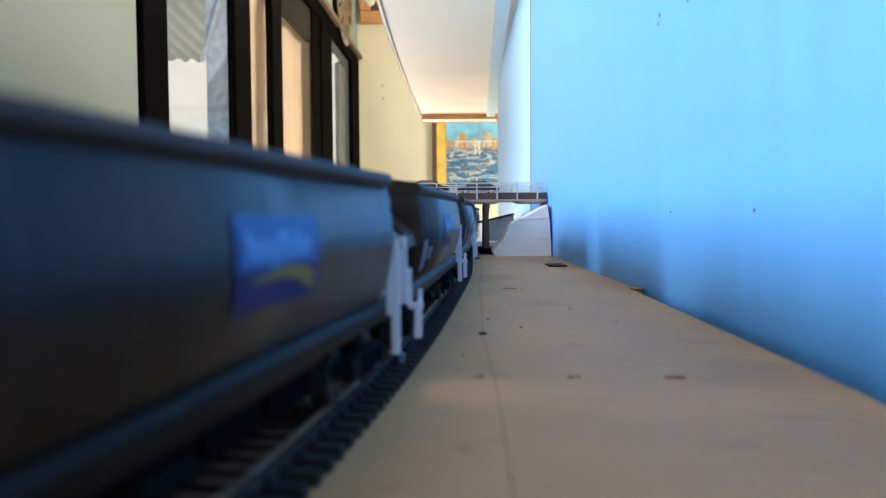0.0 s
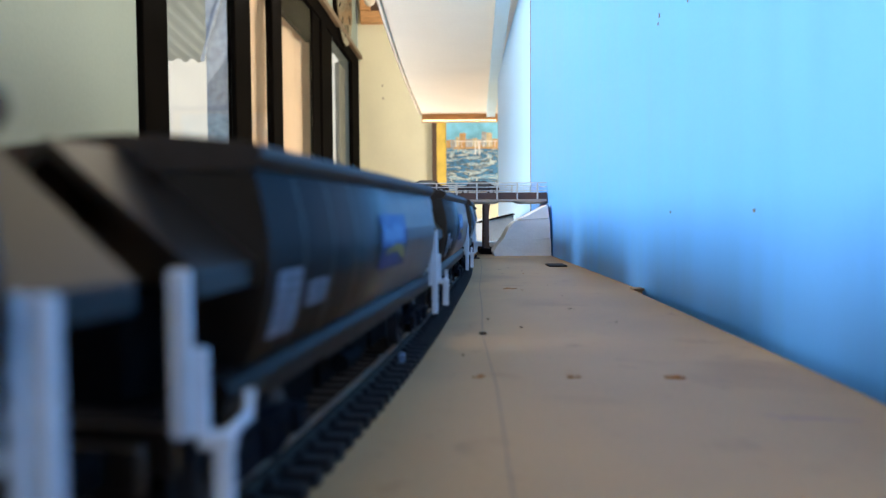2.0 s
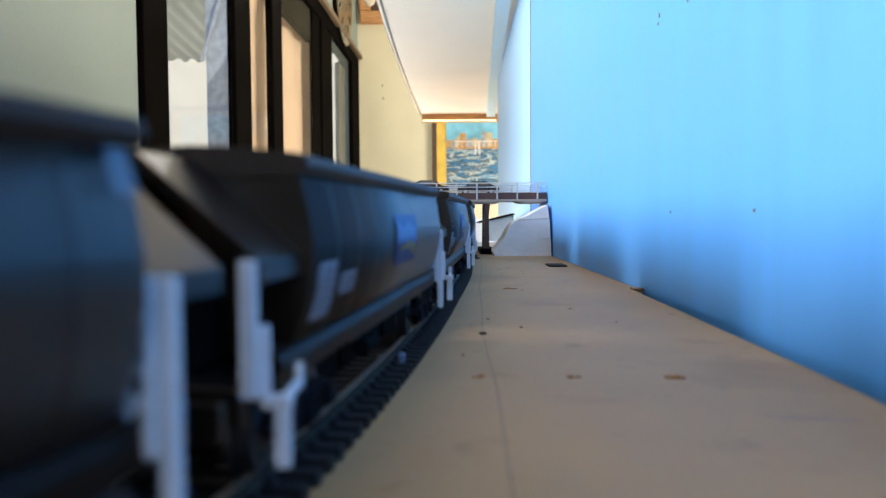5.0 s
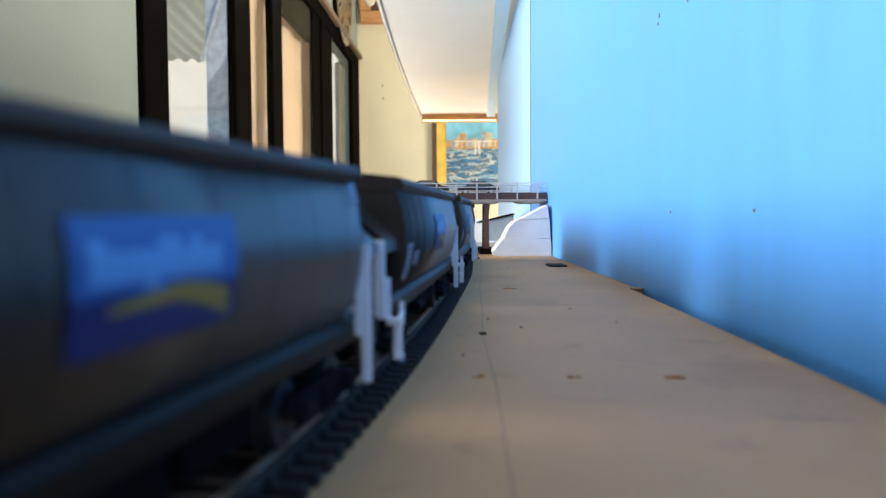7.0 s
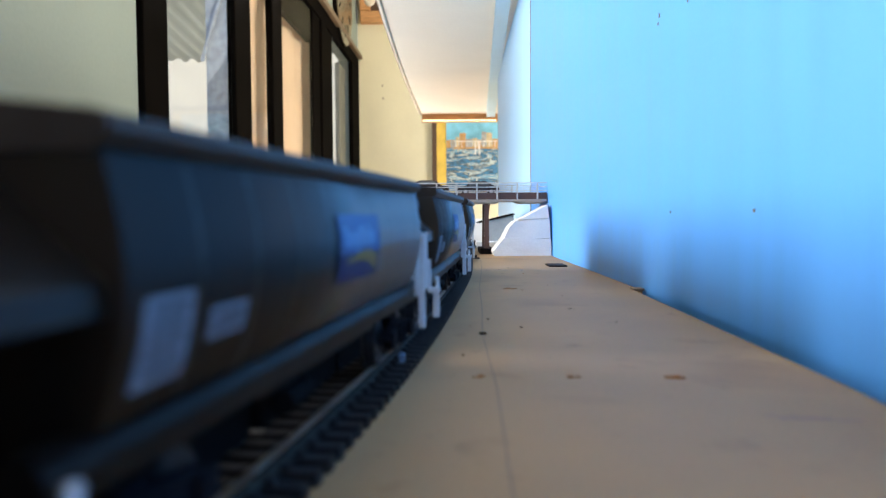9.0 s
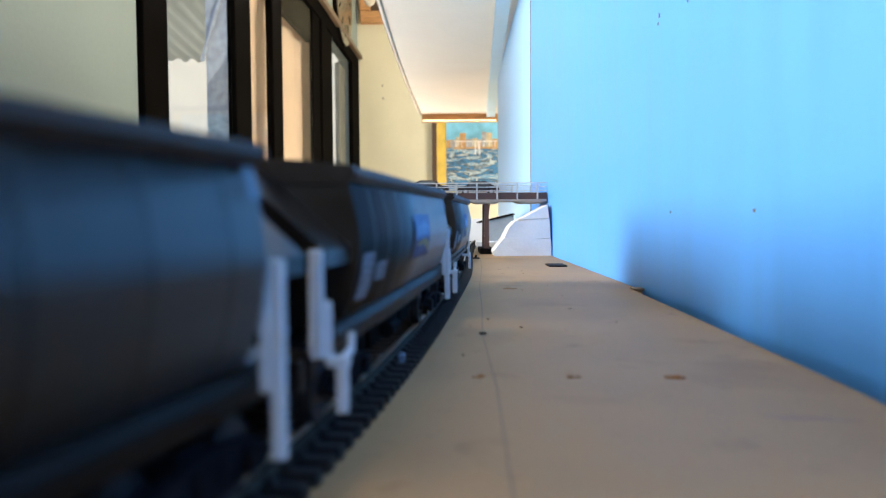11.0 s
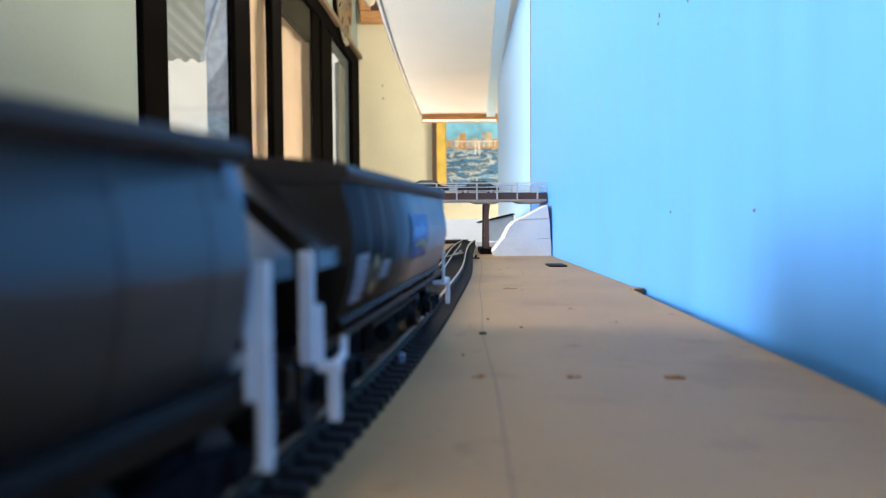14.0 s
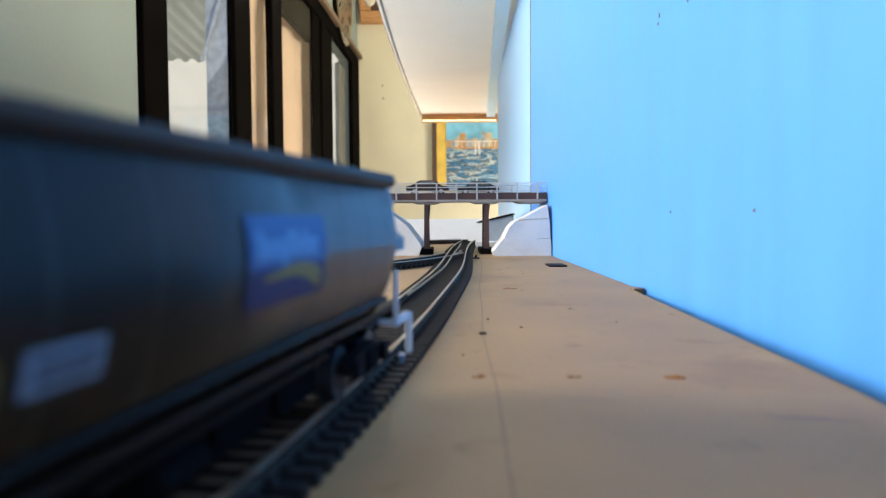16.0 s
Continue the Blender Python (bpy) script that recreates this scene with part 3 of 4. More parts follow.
def track(label, arc, xy, pitch=0.0062, lo=None, hi=None):
    t = tagged(new("railway_track"), label, "railway track", "model railway tracks")
    n = len(xy)
    tang = np.gradient(xy, axis=0)
    tang /= np.linalg.norm(tang, axis=1)[:, None]
    side = np.column_stack([tang[:, 1], -tang[:, 0]])
    for off in (-0.00825, 0.00825):
        bm = bmesh.new()
        prof = [(-0.0009, 0.0024), (0.0009, 0.0024), (0.00035, 0.0034), (0.00045, 0.0050), (-0.00045, 0.0050), (-0.00035, 0.0034)]
        rings = []
        for i in range(0, n, 2):
            c = xy[i] + side[i] * off
            rings.append([bm.verts.new((c[0] + side[i][0] * u, c[1] + side[i][1] * u, v)) for u, v in prof])
        for r, q in zip(rings, rings[1:]):
            for k in range(6):
                bm.faces.new((r[k], q[k], q[(k + 1) % 6], r[(k + 1) % 6]))
        rail = part("rail", bm, M_RAILSIDE, t, "nickel rail with tarnished sides")
        bm = bmesh.new()
        rings = []
        for i in range(0, n, 2):
            c = xy[i] + side[i] * off
            rings.append([bm.verts.new((c[0] + side[i][0] * u, c[1] + side[i][1] * u, v)) for u, v in ((-0.00048, 0.0046), (0.00048, 0.0046), (0.00046, 0.00525), (-0.00046, 0.00525))])
        for r, q in zip(rings, rings[1:]):
            for k in range(4):
                bm.faces.new((r[k], q[k], q[(k + 1) % 4], r[(k + 1) % 4]))
        part("rail_head", bm, M_STEEL, rail, "bright polished rail head")
    bm = bmesh.new()
    rows = []
    for i in range(0, n, 3):
        a, b = xy[i] - side[i] * 0.0125, xy[i] + side[i] * 0.0125
        rows.append((bm.verts.new((a[0], a[1], 0.0006)), bm.verts.new((b[0], b[1], 0.0006))))
    for r, q in zip(rows, rows[1:]):
        bm.faces.new((r[0], q[0], q[1], r[1]))
    part("sleeper_web", bm, M_BLACK, t)
    s = arc[0]
    count = 0
    while s < arc[-1] and count < 330:
        x, y = np.interp(s, arc, xy[:, 0]), np.interp(s, arc, xy[:, 1])
        tx, ty = np.interp(s, arc, tang[:, 0]), np.interp(s, arc, tang[:, 1])
        ob = part("sleeper", SLEEPER, None, t)
        ob.matrix_local = pose(x, y, 0, 0, 0, math.degrees(math.atan2(ty, tx)) - 90 + random.uniform(-0.8, 0.8))
        s += pitch
        count += 1
    return t


split, end = (np.interp(y, XY[AHEAD, 1], ARC[AHEAD]) for y in (-0.30, 1.08))
keep = (ARC > split) & (ARC < end)
main_track = track("black-sleepered model railway track with nickel rails curving along the baseboard", ARC[keep], XY[keep])
track("black-sleepered model railway track looping round the end of the baseboard", ARC[ARC <= split], XY[ARC <= split])
for pts, lab in (([(0.010, 0.691), (0.000, 0.648), (-0.018, 0.600), (-0.045, 0.553), (-0.085, 0.513), (-0.150, 0.475), (-0.260, 0.443)], "branch track leaving the main line at a turnout"),
                 ([(0.030, 1.064), (-0.010, 1.039), (-0.060, 1.020), (-0.130, 0.999), (-0.260, 0.950)], "model railway track crossing at the far end")):
    a2, x2 = smooth_line(pts)
    ob = track(lab, a2, x2)
    ob.location.z = 0.0004


bm = bmesh.new()
_, closure = smooth_line([(-0.0158, 0.336), (-0.0112, 0.378), (-0.0076, 0.418), (0.0003, 0.497), (0.0040, 0.575), (0.0102, 0.704), (0.0165, 0.812), (0.0225, 0.941)])
for (xa, ya), (xb, yb) in zip(closure, closure[1:]):
    add_prism(bm, [(xa - 0.00036, ya), (xa + 0.00036, ya), (xb + 0.00036, yb), (xb - 0.00036, yb)], 2, 0.0041, 0.00515)
part("closure_rail", bm, M_STEEL, main_track, "bright closure rail of the turnout")
bm = bmesh.new()
add_rod(bm, (0.0079, 0.674, 0.0040), (0.0165, 0.724, 0.0046), 0.0007, 8)
add_rod(bm, (0.0165, 0.724, 0.0030), (0.0165, 0.724, 0.0062), 0.0014, 10)
part("frog_rail", bm, M_STEEL, main_track, "bright short rail inside the turnout")
lever = tagged(new("point_lever"), "small dark point lever lying beside the turnout", "lever")
box_part("slide", (0.0235, 0.684, 0.0), (0.0330, 0.688, 0.0012), M_DARK, lever, 0.0003)
bm = bmesh.new()
add_rod(bm, (0.0290, 0.686, 0.0011), (0.0302, 0.686, 0.0036), 0.0009, 8)
part("knob", bm, M_DARK, lever)

for x, y in ((-0.0159, 0.1935), (-0.0108, 0.1955)):
    box_part("rail_joiner", (x - 0.0008, y - 0.0022, 0.0022), (x + 0.0008, y + 0.0022, 0.0042), M_JOINER, main_track, 0.0003, "pale metal rail joiner")


# ---- wagons ----
P = 0.17435
HALF = 0.0658
FRONT = 0.0692
PROFILE = [(0.0122, 0.0160), (0.0139, 0.0182), (0.0152, 0.0212), (0.0162, 0.0250), (0.0168, 0.0292), (0.0168, 0.0318), (0.0163, 0.0350), (0.0155, 0.0384), (0.0147, 0.0412)]


def side_at(z):
    return float(np.interp(z, [p[1] for p in PROFILE], [p[0] for p in PROFILE]))


def skin(bm, x0, x1, z0, z1, off, nz=6, nx=1):
    """A thin curved patch that hugs the right-hand side (+y), raised by off, with a rim."""
    grid = []
    for i in range(nx + 1):
        row = []
        for k in range(nz + 1):
            z = z0 + (z1 - z0) * k / nz
            x = x0 + (x1 - x0) * i / nx
            row.append(bm.verts.new((x, side_at(z) + off, z)))
        grid.append(row)
    for i in range(nx):
        for k in range(nz):
            bm.faces.new((grid[i][k], grid[i + 1][k], grid[i + 1][k + 1], grid[i][k + 1]))


def build_wagon(last=False):
    """Front is +x, origin on the rail tops under the middle."""
    w = tagged(new("hopper_wagon"), "dark brown model hopper wagon with blue emblem and white ladders", "wagon", "train of hopper wagons")
    # body: bulged sides, flat ends
    bm = bmesh.new()
    ring = [(y, z) for y, z in PROFILE] + [(-y, z) for y, z in PROFILE[::-1]]
    ends = []
    for x in (-HALF, FRONT):
        ends.append([bm.verts.new((x, y, z)) for y, z in ring])
    n = len(ring)
    for i in range(n):
        if i != len(PROFILE) - 1:
            f = bm.faces.new((ends[0][i], ends[1][i], ends[1][(i + 1) % n], ends[0][(i + 1) % n]))
            f.smooth = True
    for e in ends:
        f = bm.faces.new(e)
        f.smooth = False
    body = part("body", bm, M_BROWN, w)
    bm = bmesh.new()
    rows = []
    for i in range(89):
        x = -HALF + 0.0010 + (FRONT + HALF - 0.0020) * i / 88
        row = []
        for k in range(15):
            y = -0.0138 + 0.0276 * k / 14
            dome = 0.0022 * (1 - (y / 0.0138) ** 2) * min(1, (0.001 + min(FRONT - x, HALF + x)) / 0.012)
            rough = 0.0011 * noise.noise((x * 420, y * 420, 3.0)) + 0.0006 * noise.noise((x * 1100, y * 1100, 7.0))
            row.append(bm.verts.new((x, y, 0.0424 + dome + rough)))
        rows.append(row)
    for r, q in zip(rows, rows[1:]):
        for k in range(14):
            bm.faces.new((r[k], q[k], q[k + 1], r[k + 1]))
    skirt = bmesh.ops.extrude_edge_only(bm, edges=[e for e in bm.edges if e.is_boundary])["geom"]
    for v in skirt:
        if isinstance(v, bmesh.types.BMVert):
            v.co.z = 0.0390
    part("load", bm, M_COAL, w, "rough dark load level with the rim")
    # panel ribs
    for k in range(9):
        for q in (1, -1):
            x = -HALF + 0.0082 + k * 0.0142
            bm = bmesh.new()
            skin(bm, x - 0.0002, x + 0.0002, 0.0165, 0.0412, 0.00010, 14)
            for v in bm.verts:
                v.co.y *= q
            part("rib", bm, M_BROWN, w, smooth=True)
    # top rim, in a brown raised to carry the light from above
    for s in (-1, 1):
        bm = bmesh.new()
        add_prism(bm, [(s * 0.0138, 0.0400), (s * 0.0158, 0.0407), (s * 0.0166, 0.0418), (s * 0.0160, 0.0432), (s * 0.0140, 0.0436)], 0, -HALF - 0.0012, FRONT + 0.0012)
        part("top_rim", bm, M_RIM, w)
    for s in (-1, 1):
        bm = bmesh.new()
        x0 = FRONT - 0.0014 if s > 0 else -HALF - 0.0012
        add_prism(bm, [(-0.0139, 0.0402), (0.0139, 0.0402), (0.0139, 0.0435), (0.0072, 0.0443), (0.0, 0.0446), (-0.0072, 0.0443), (-0.0139, 0.0435)], 0, x0, x0 + 0.0026)
        part("end_rim", bm, M_RIM, w)
    # inverted-V ledge on each end
    for s in (-1, 1):
        for q in (-1, 1):
            bm = bmesh.new()
            x0, x1 = (FRONT, 0.0848) if s > 0 else (-0.0808, -HALF)
            add_prism(bm, [(q * 0.0, 0.0428), (q * 0.0152, 0.0298), (q * 0.0152, 0.0272), (q * 0.0141, 0.0272), (q * 0.0139, 0.0290), (q * 0.0, 0.0410)], 0, x0, x1)
            part("end_ledge", bm, M_BROWN, w)
    # end bulkhead, frame, hopper bottoms
    for s in (-1, 1):
        bm = bmesh.new()
        tip = 0.0852 if s > 0 else 0.0828
        x0, x1 = sorted((s * (HALF - 0.002), s * tip))
        add_box(bm, (x0, -0.0105, 0.0115), (x1, 0.0105, 0.0150), 0.0004)
        add_box(bm, (x0, -0.004, 0.0150), (x1 - s * 0.006 if s > 0 else x1, 0.004, 0.0270), 0.0004)
        part("end_platform", bm, M_BLACK, w)
        bm = bmesh.new()
        x0, x1 = sorted((s * tip, s * (tip + 0.0014)))
        add_box(bm, (x0, -0.0135, 0.0105), (x1, 0.0135, 0.0150), 0.0003)
        part("headstock", bm, M_BROWN, w)
        bm = bmesh.new()
        x0, x1 = sorted((s * (tip + 0.0014), s * (0.0883 if s > 0 else 0.0858)))
        add_box(bm, (x0, -0.0020, 0.0085), (x1, 0.0020, 0.0120), 0.0004)
        part("coupler", bm, M_BLACK, w)
    for s in (-1, 1):
        bm = bmesh.new()
        y0 = s * 0.0102
        if last:
            add_rod(bm, (-0.068, s * 0.0136, 0.0172), (0.068, s * 0.0136, 0.0172), 0.0007, 8)
            for k in range(8):
                add_rod(bm, (-0.063 + k * 0.018, s * 0.0136, 0.0172), (-0.063 + k * 0.018, s * 0.0110, 0.0140), 0.0005, 6)
            add_prism(bm, [(y0, 0.0135), (s * 0.0130, 0.0135), (s * 0.0130, 0.0148), (y0, 0.0152)], 0, -0.0828, 0.0828)
        else:
            add_prism(bm, [(y0, 0.0126), (s * 0.0136, 0.0126), (s * 0.0139, 0.0148), (s * 0.0146, 0.0152), (s * 0.0145, 0.0159), (s * 0.0140, 0.0168), (s * 0.0128, 0.0176), (y0, 0.0176)], 0, -0.0740, 0.0760)
        part("side_sill", bm, M_SILL, w)
    # hopper chutes, lengthened downwards to block side light from the sleepers
    for x in (-0.0315, -0.0105, 0.0105, 0.0315):
        bm = bmesh.new()
        add_prism(bm, [(x - 0.0104, 0.0165), (x + 0.0104, 0.0165), (x + 0.0104, 0.0105), (x + 0.0080, 0.0036), (x - 0.0080, 0.0036), (x - 0.0104, 0.0105)], 1, -0.0074, 0.0074)
        part("hopper_chute", bm, M_BLACK, w)
    bm = bmesh.new()
    add_rod(bm, (-0.035, 0.0112, 0.0110), (0.030, 0.0112, 0.0110), 0.0005, 6)
    add_rod(bm, (-0.035, -0.0112, 0.0110), (0.030, -0.0112, 0.0110), 0.0005, 6)
    part("brake_rod", bm, M_SILL, w)
    bm = bmesh.new()
    add_rod(bm, (0.012, 0.0120, 0.0085), (0.022, 0.0120, 0.0085), 0.0018, 12)
    part("brake_cylinder", bm, M_BLACK, w)
    # added black blocks that stop lit board showing through between the wheels
    for s in (-1, 1):
        bm = bmesh.new()
        x0, x1 = sorted((s * 0.0440, s * 0.0750))
        add_box(bm, (x0, -0.0045, 0.0030), (x1, 0.0045, 0.0125), 0.0005)
        part("leak_block", bm, M_BLACK, w)
    # bogies with wheelsets
    axles = []
    for s in (-1, 1):
        bm = bmesh.new()
        for q in (-1, 1):
            y0, y1 = sorted((q * 0.0108, q * 0.0126))
            add_prism(bm, [(-0.0135, 0.0060), (-0.0115, 0.0082), (-0.0040, 0.0090), (0.0040, 0.0090), (0.0115, 0.0082), (0.0135, 0.0060), (0.0100, 0.0042), (0.0050, 0.0034), (-0.0050, 0.0034), (-0.0100, 0.0042)], 1, y0, y1)
            for x in (-0.0105, 0.0105):
                add_box(bm, (x - 0.0022, min(q * 0.0126, q * 0.0138), 0.0042), (x + 0.0022, max(q * 0.0126, q * 0.0138), 0.0078), 0.0004)
            for x in (-0.0022, 0.0, 0.0022):
                add_rod(bm, (x, q * 0.0130, 0.0040), (x, q * 0.0130, 0.0082), 0.0008, 8)
        add_box(bm, (-0.003, -0.0108, 0.0060), (0.003, 0.0108, 0.0100))
        bg = part("bogie", bm, M_BOGIE, w, "blue-grey bogie frame")
        bg.location = (s * 0.0590, 0, 0)
        for x in (-0.0105, 0.0105):
            bm = bmesh.new()
            for q in (-1, 1):
                add_rod(bm, (0, q * 0.0070, 0), (0, q * 0.0096, 0), 0.0052, 20)
                add_rod(bm, (0, q * 0.0064, 0), (0, q * 0.0070, 0), 0.0060, 20)
            add_rod(bm, (0, -0.0105, 0), (0, 0.0105, 0), 0.0010, 8)
            for k in range(4):
                a = k * math.pi / 2
                add_rod(bm, (0.003 * math.cos(a), 0.0096, 0.003 * math.sin(a)), (0.003 * math.cos(a), 0.0099, 0.003 * math.sin(a)), 0.0008, 6)
            ax = part("wheelset", bm, M_WHEEL, bg, "dark metal wheelset")
            ax.location = (x, 0, 0.0052)
            axles.append(ax)
    # white fittings: ladders behind, posts in front, steps under the corners
    for q in (-1, 1):
        if not last:
            bm = bmesh.new()
            for y in (0.0126, 0.0150):
                add_box(bm, (-0.0690, q * y - 0.0005, 0.0140), (-0.0680, q * y + 0.0005, 0.0300), 0.0002)
            for k in range(5):
                z = 0.0152 + k * 0.0030
                add_box(bm, (-0.0689, min(q * 0.0126, q * 0.0150), z), (-0.0681, max(q * 0.0126, q * 0.0150), z + 0.0011))
            part("ladder", bm, M_WPAINT, w, "white end ladder")
            bm = bmesh.new()
            add_box(bm, (-0.0704, q * 0.0162 - 0.0009, 0.0056), (-0.0691, q * 0.0162 + 0.0009, 0.0298), 0.0003)
            part("corner_post", bm, M_WPAINT, w, "white corner post")
    for s in ((-1, 1) if last else (1,)):
        for q in (-1, 1):
            bm = bmesh.new()
            if s > 0:
                post = bmesh.new()
                add_box(post, (0.0853, q * 0.0141 - 0.0010, 0.0140), (0.0867, q * 0.0141 + 0.0010, 0.0300), 0.0003)
                part("post", post, M_WPAINT, w, "white end post")
                grip = bmesh.new()
                add_box(grip, (0.0838, q * 0.0152 - 0.0007, 0.0138), (0.0850, q * 0.0152 + 0.0007, 0.0223), 0.0002)
                part("handrail", grip, M_WPAINT, w)
                # forked step: a leg, a sloping top bar and a raised rear arm
                add_box(bm, (0.0836, q * 0.0174 - 0.0009, 0.0056), (0.0850, q * 0.0174 + 0.0009, 0.0130), 0.0003)
                add_box(bm, (0.0836, min(q * 0.0150, q * 0.0186), 0.0126), (0.0852, max(q * 0.0150, q * 0.0186), 0.0142), 0.0003)
                add_rod(bm, (0.0846, q * 0.0174, 0.0134), (0.0772, q * 0.0170, 0.0140), 0.0006, 8)
                add_rod(bm, (0.0772, q * 0.0170, 0.0134), (0.0766, q * 0.0170, 0.0166), 0.0006, 8)
            else:
                x, d = -0.0858, 0.0140
                add_box(bm, (x - 0.0009, q * 0.0150 - 0.0007, 0.0026), (x + 0.0009, q * 0.0150 + 0.0007, 0.0122), 0.0003)
                add_box(bm, (x, q * 0.0146 - 0.0007, 0.0106), (x + d, q * 0.0146 + 0.0007, 0.0124), 0.0003)
                add_box(bm, (x + d - 0.0012, q * 0.0150 - 0.0005, 0.0112), (x + d, q * 0.0150 + 0.0005, 0.0232), 0.0002)
                add_box(bm, (x + d - 0.0014, min(q * 0.0112, q * 0.0146), 0.0108), (x + d, max(q * 0.0112, q * 0.0146), 0.0122), 0.0002)
            part("step", bm, M_WPAINT, w, "white corner step")
    # small gusset at each rear top corner, its highlight put into the pale colour
    for q in (-1, 1):
        bm = bmesh.new()
        skin(bm, -0.0656, -0.0628, 0.0368, 0.0408, 0.00045, 4)
        for v in bm.verts:
            v.co.y *= q
        part("gusset", bm, M_GUSSET_GLINT, w, "corner gusset with a pale blue highlight painted in")
    # emblem on both sides
    for q in (1, -1):
        pieces = []
        bm = bmesh.new()
        skin(bm, -0.0178, 0.0096, 0.0286, 0.0351, 0.00040, 8)
        pieces.append(("emblem", bm, M_LOGO, "blue square emblem"))
        bm = bmesh.new()
        skin(bm, -0.0178, 0.0096, 0.0240, 0.02855, 0.00040, 8)
        pieces.append(("emblem", bm, M_LOGO2, "navy lower half of the emblem"))
        rnd = random.Random(2)
        x = 0.0076
        for k in range(11):
            d = rnd.uniform(0.0014, 0.0019)
            bm = bmesh.new()
            tall = 0.0332 if k in (0, 5, 6, 8) else 0.0322
            skin(bm, x - d, x, 0.0288 if k == 4 else 0.0297, tall, 0.00055, 3)
            pieces.append(("emblem_bar", bm, M_LETTER, ""))
            x -= d + 0.00025
        bm = bmesh.new()
        for k in range(16):
            u0, u1 = k / 16, (k + 1) / 16
            def band(u):
                zc = 0.0274 + 0.0016 * u - 0.0034 * max(0, u - 0.45) ** 1.6 * 2.2
                return zc, 0.0003 + 0.0011 * u
            (za, ha), (zb, hb) = band(u0), band(u1)
            xa, xb = 0.0053 - 0.0208 * u0, 0.0053 - 0.0208 * u1
            vs = [(xa, za - ha), (xb, zb - hb), (xb, zb + hb), (xa, za + ha)]
            bm.faces.new([bm.verts.new((a, side_at(b) + 0.00058, b)) for a, b in vs])
        pieces.append(("emblem_swoosh", bm, M_YELLOW, "yellow curved stripe"))
        bm = bmesh.new()
        skin(bm, 0.0578, 0.0668, 0.0202, 0.0283, 0.00040, 8)
        pieces.append(("number_plate", bm, M_PLATE, "white painted data panel"))
        bm = bmesh.new()
        back = 0.0094 if last else 0.0
        skin(bm, 0.0448 - back, 0.0540 - back, 0.0227, 0.0260, 0.00040, 4)
        pieces.append(("number_plate", bm, M_PLATE, "white painted data panel"))
        for k in range(5):
            bm = bmesh.new()
            z = 0.0213 + k * 0.0014
            skin(bm, 0.0588 + 0.0006 * (k % 2), 0.0656, z, z + 0.0005, 0.00052, 1)
            pieces.append(("plate_bar", bm, M_SILL, ""))
        for k in range(2):
            bm = bmesh.new()
            z = 0.0234 + k * 0.0013
            skin(bm, 0.0458 - back, 0.0530 - back, z, z + 0.0006, 0.00052, 1)
            pieces.append(("plate_bar", bm, M_SILL, ""))
        if last:
            bm = bmesh.new()
            rings = []
            for k in range(24):
                a = k * math.pi / 12
                rings.append([bm.verts.new((0.0508 + 0.0040 * f * math.cos(a), side_at(0.0240 + 0.0037 * f * math.sin(a)) + 0.0005, 0.0240 + 0.0037 * f * math.sin(a))) for f in (0.45, 1.0)])
            for r, n2 in zip(rings, rings[1:] + rings[:1]):
                bm.faces.new((r[0], r[1], n2[1], n2[0]))
            pieces.append(("round_mark", bm, M_OCHRE, "yellow painted ring mark"))
        for nm, b2, mat, lab in pieces:
            if q < 0:
                for v in b2.verts:
                    v.co.y = -v.co.y
            part(nm, b2, mat, w, lab)
    return w


WAGONS = []
first = build_wagon()
WAGONS.append(first)
for k in range(1, 6):
    WAGONS.append(copy_thing(first, pose(0, 0, 0)))
WAGONS.append(build_wagon(last=True))
tagged(WAGONS[-1], "dark brown model hopper wagon with side piping and yellow mark")


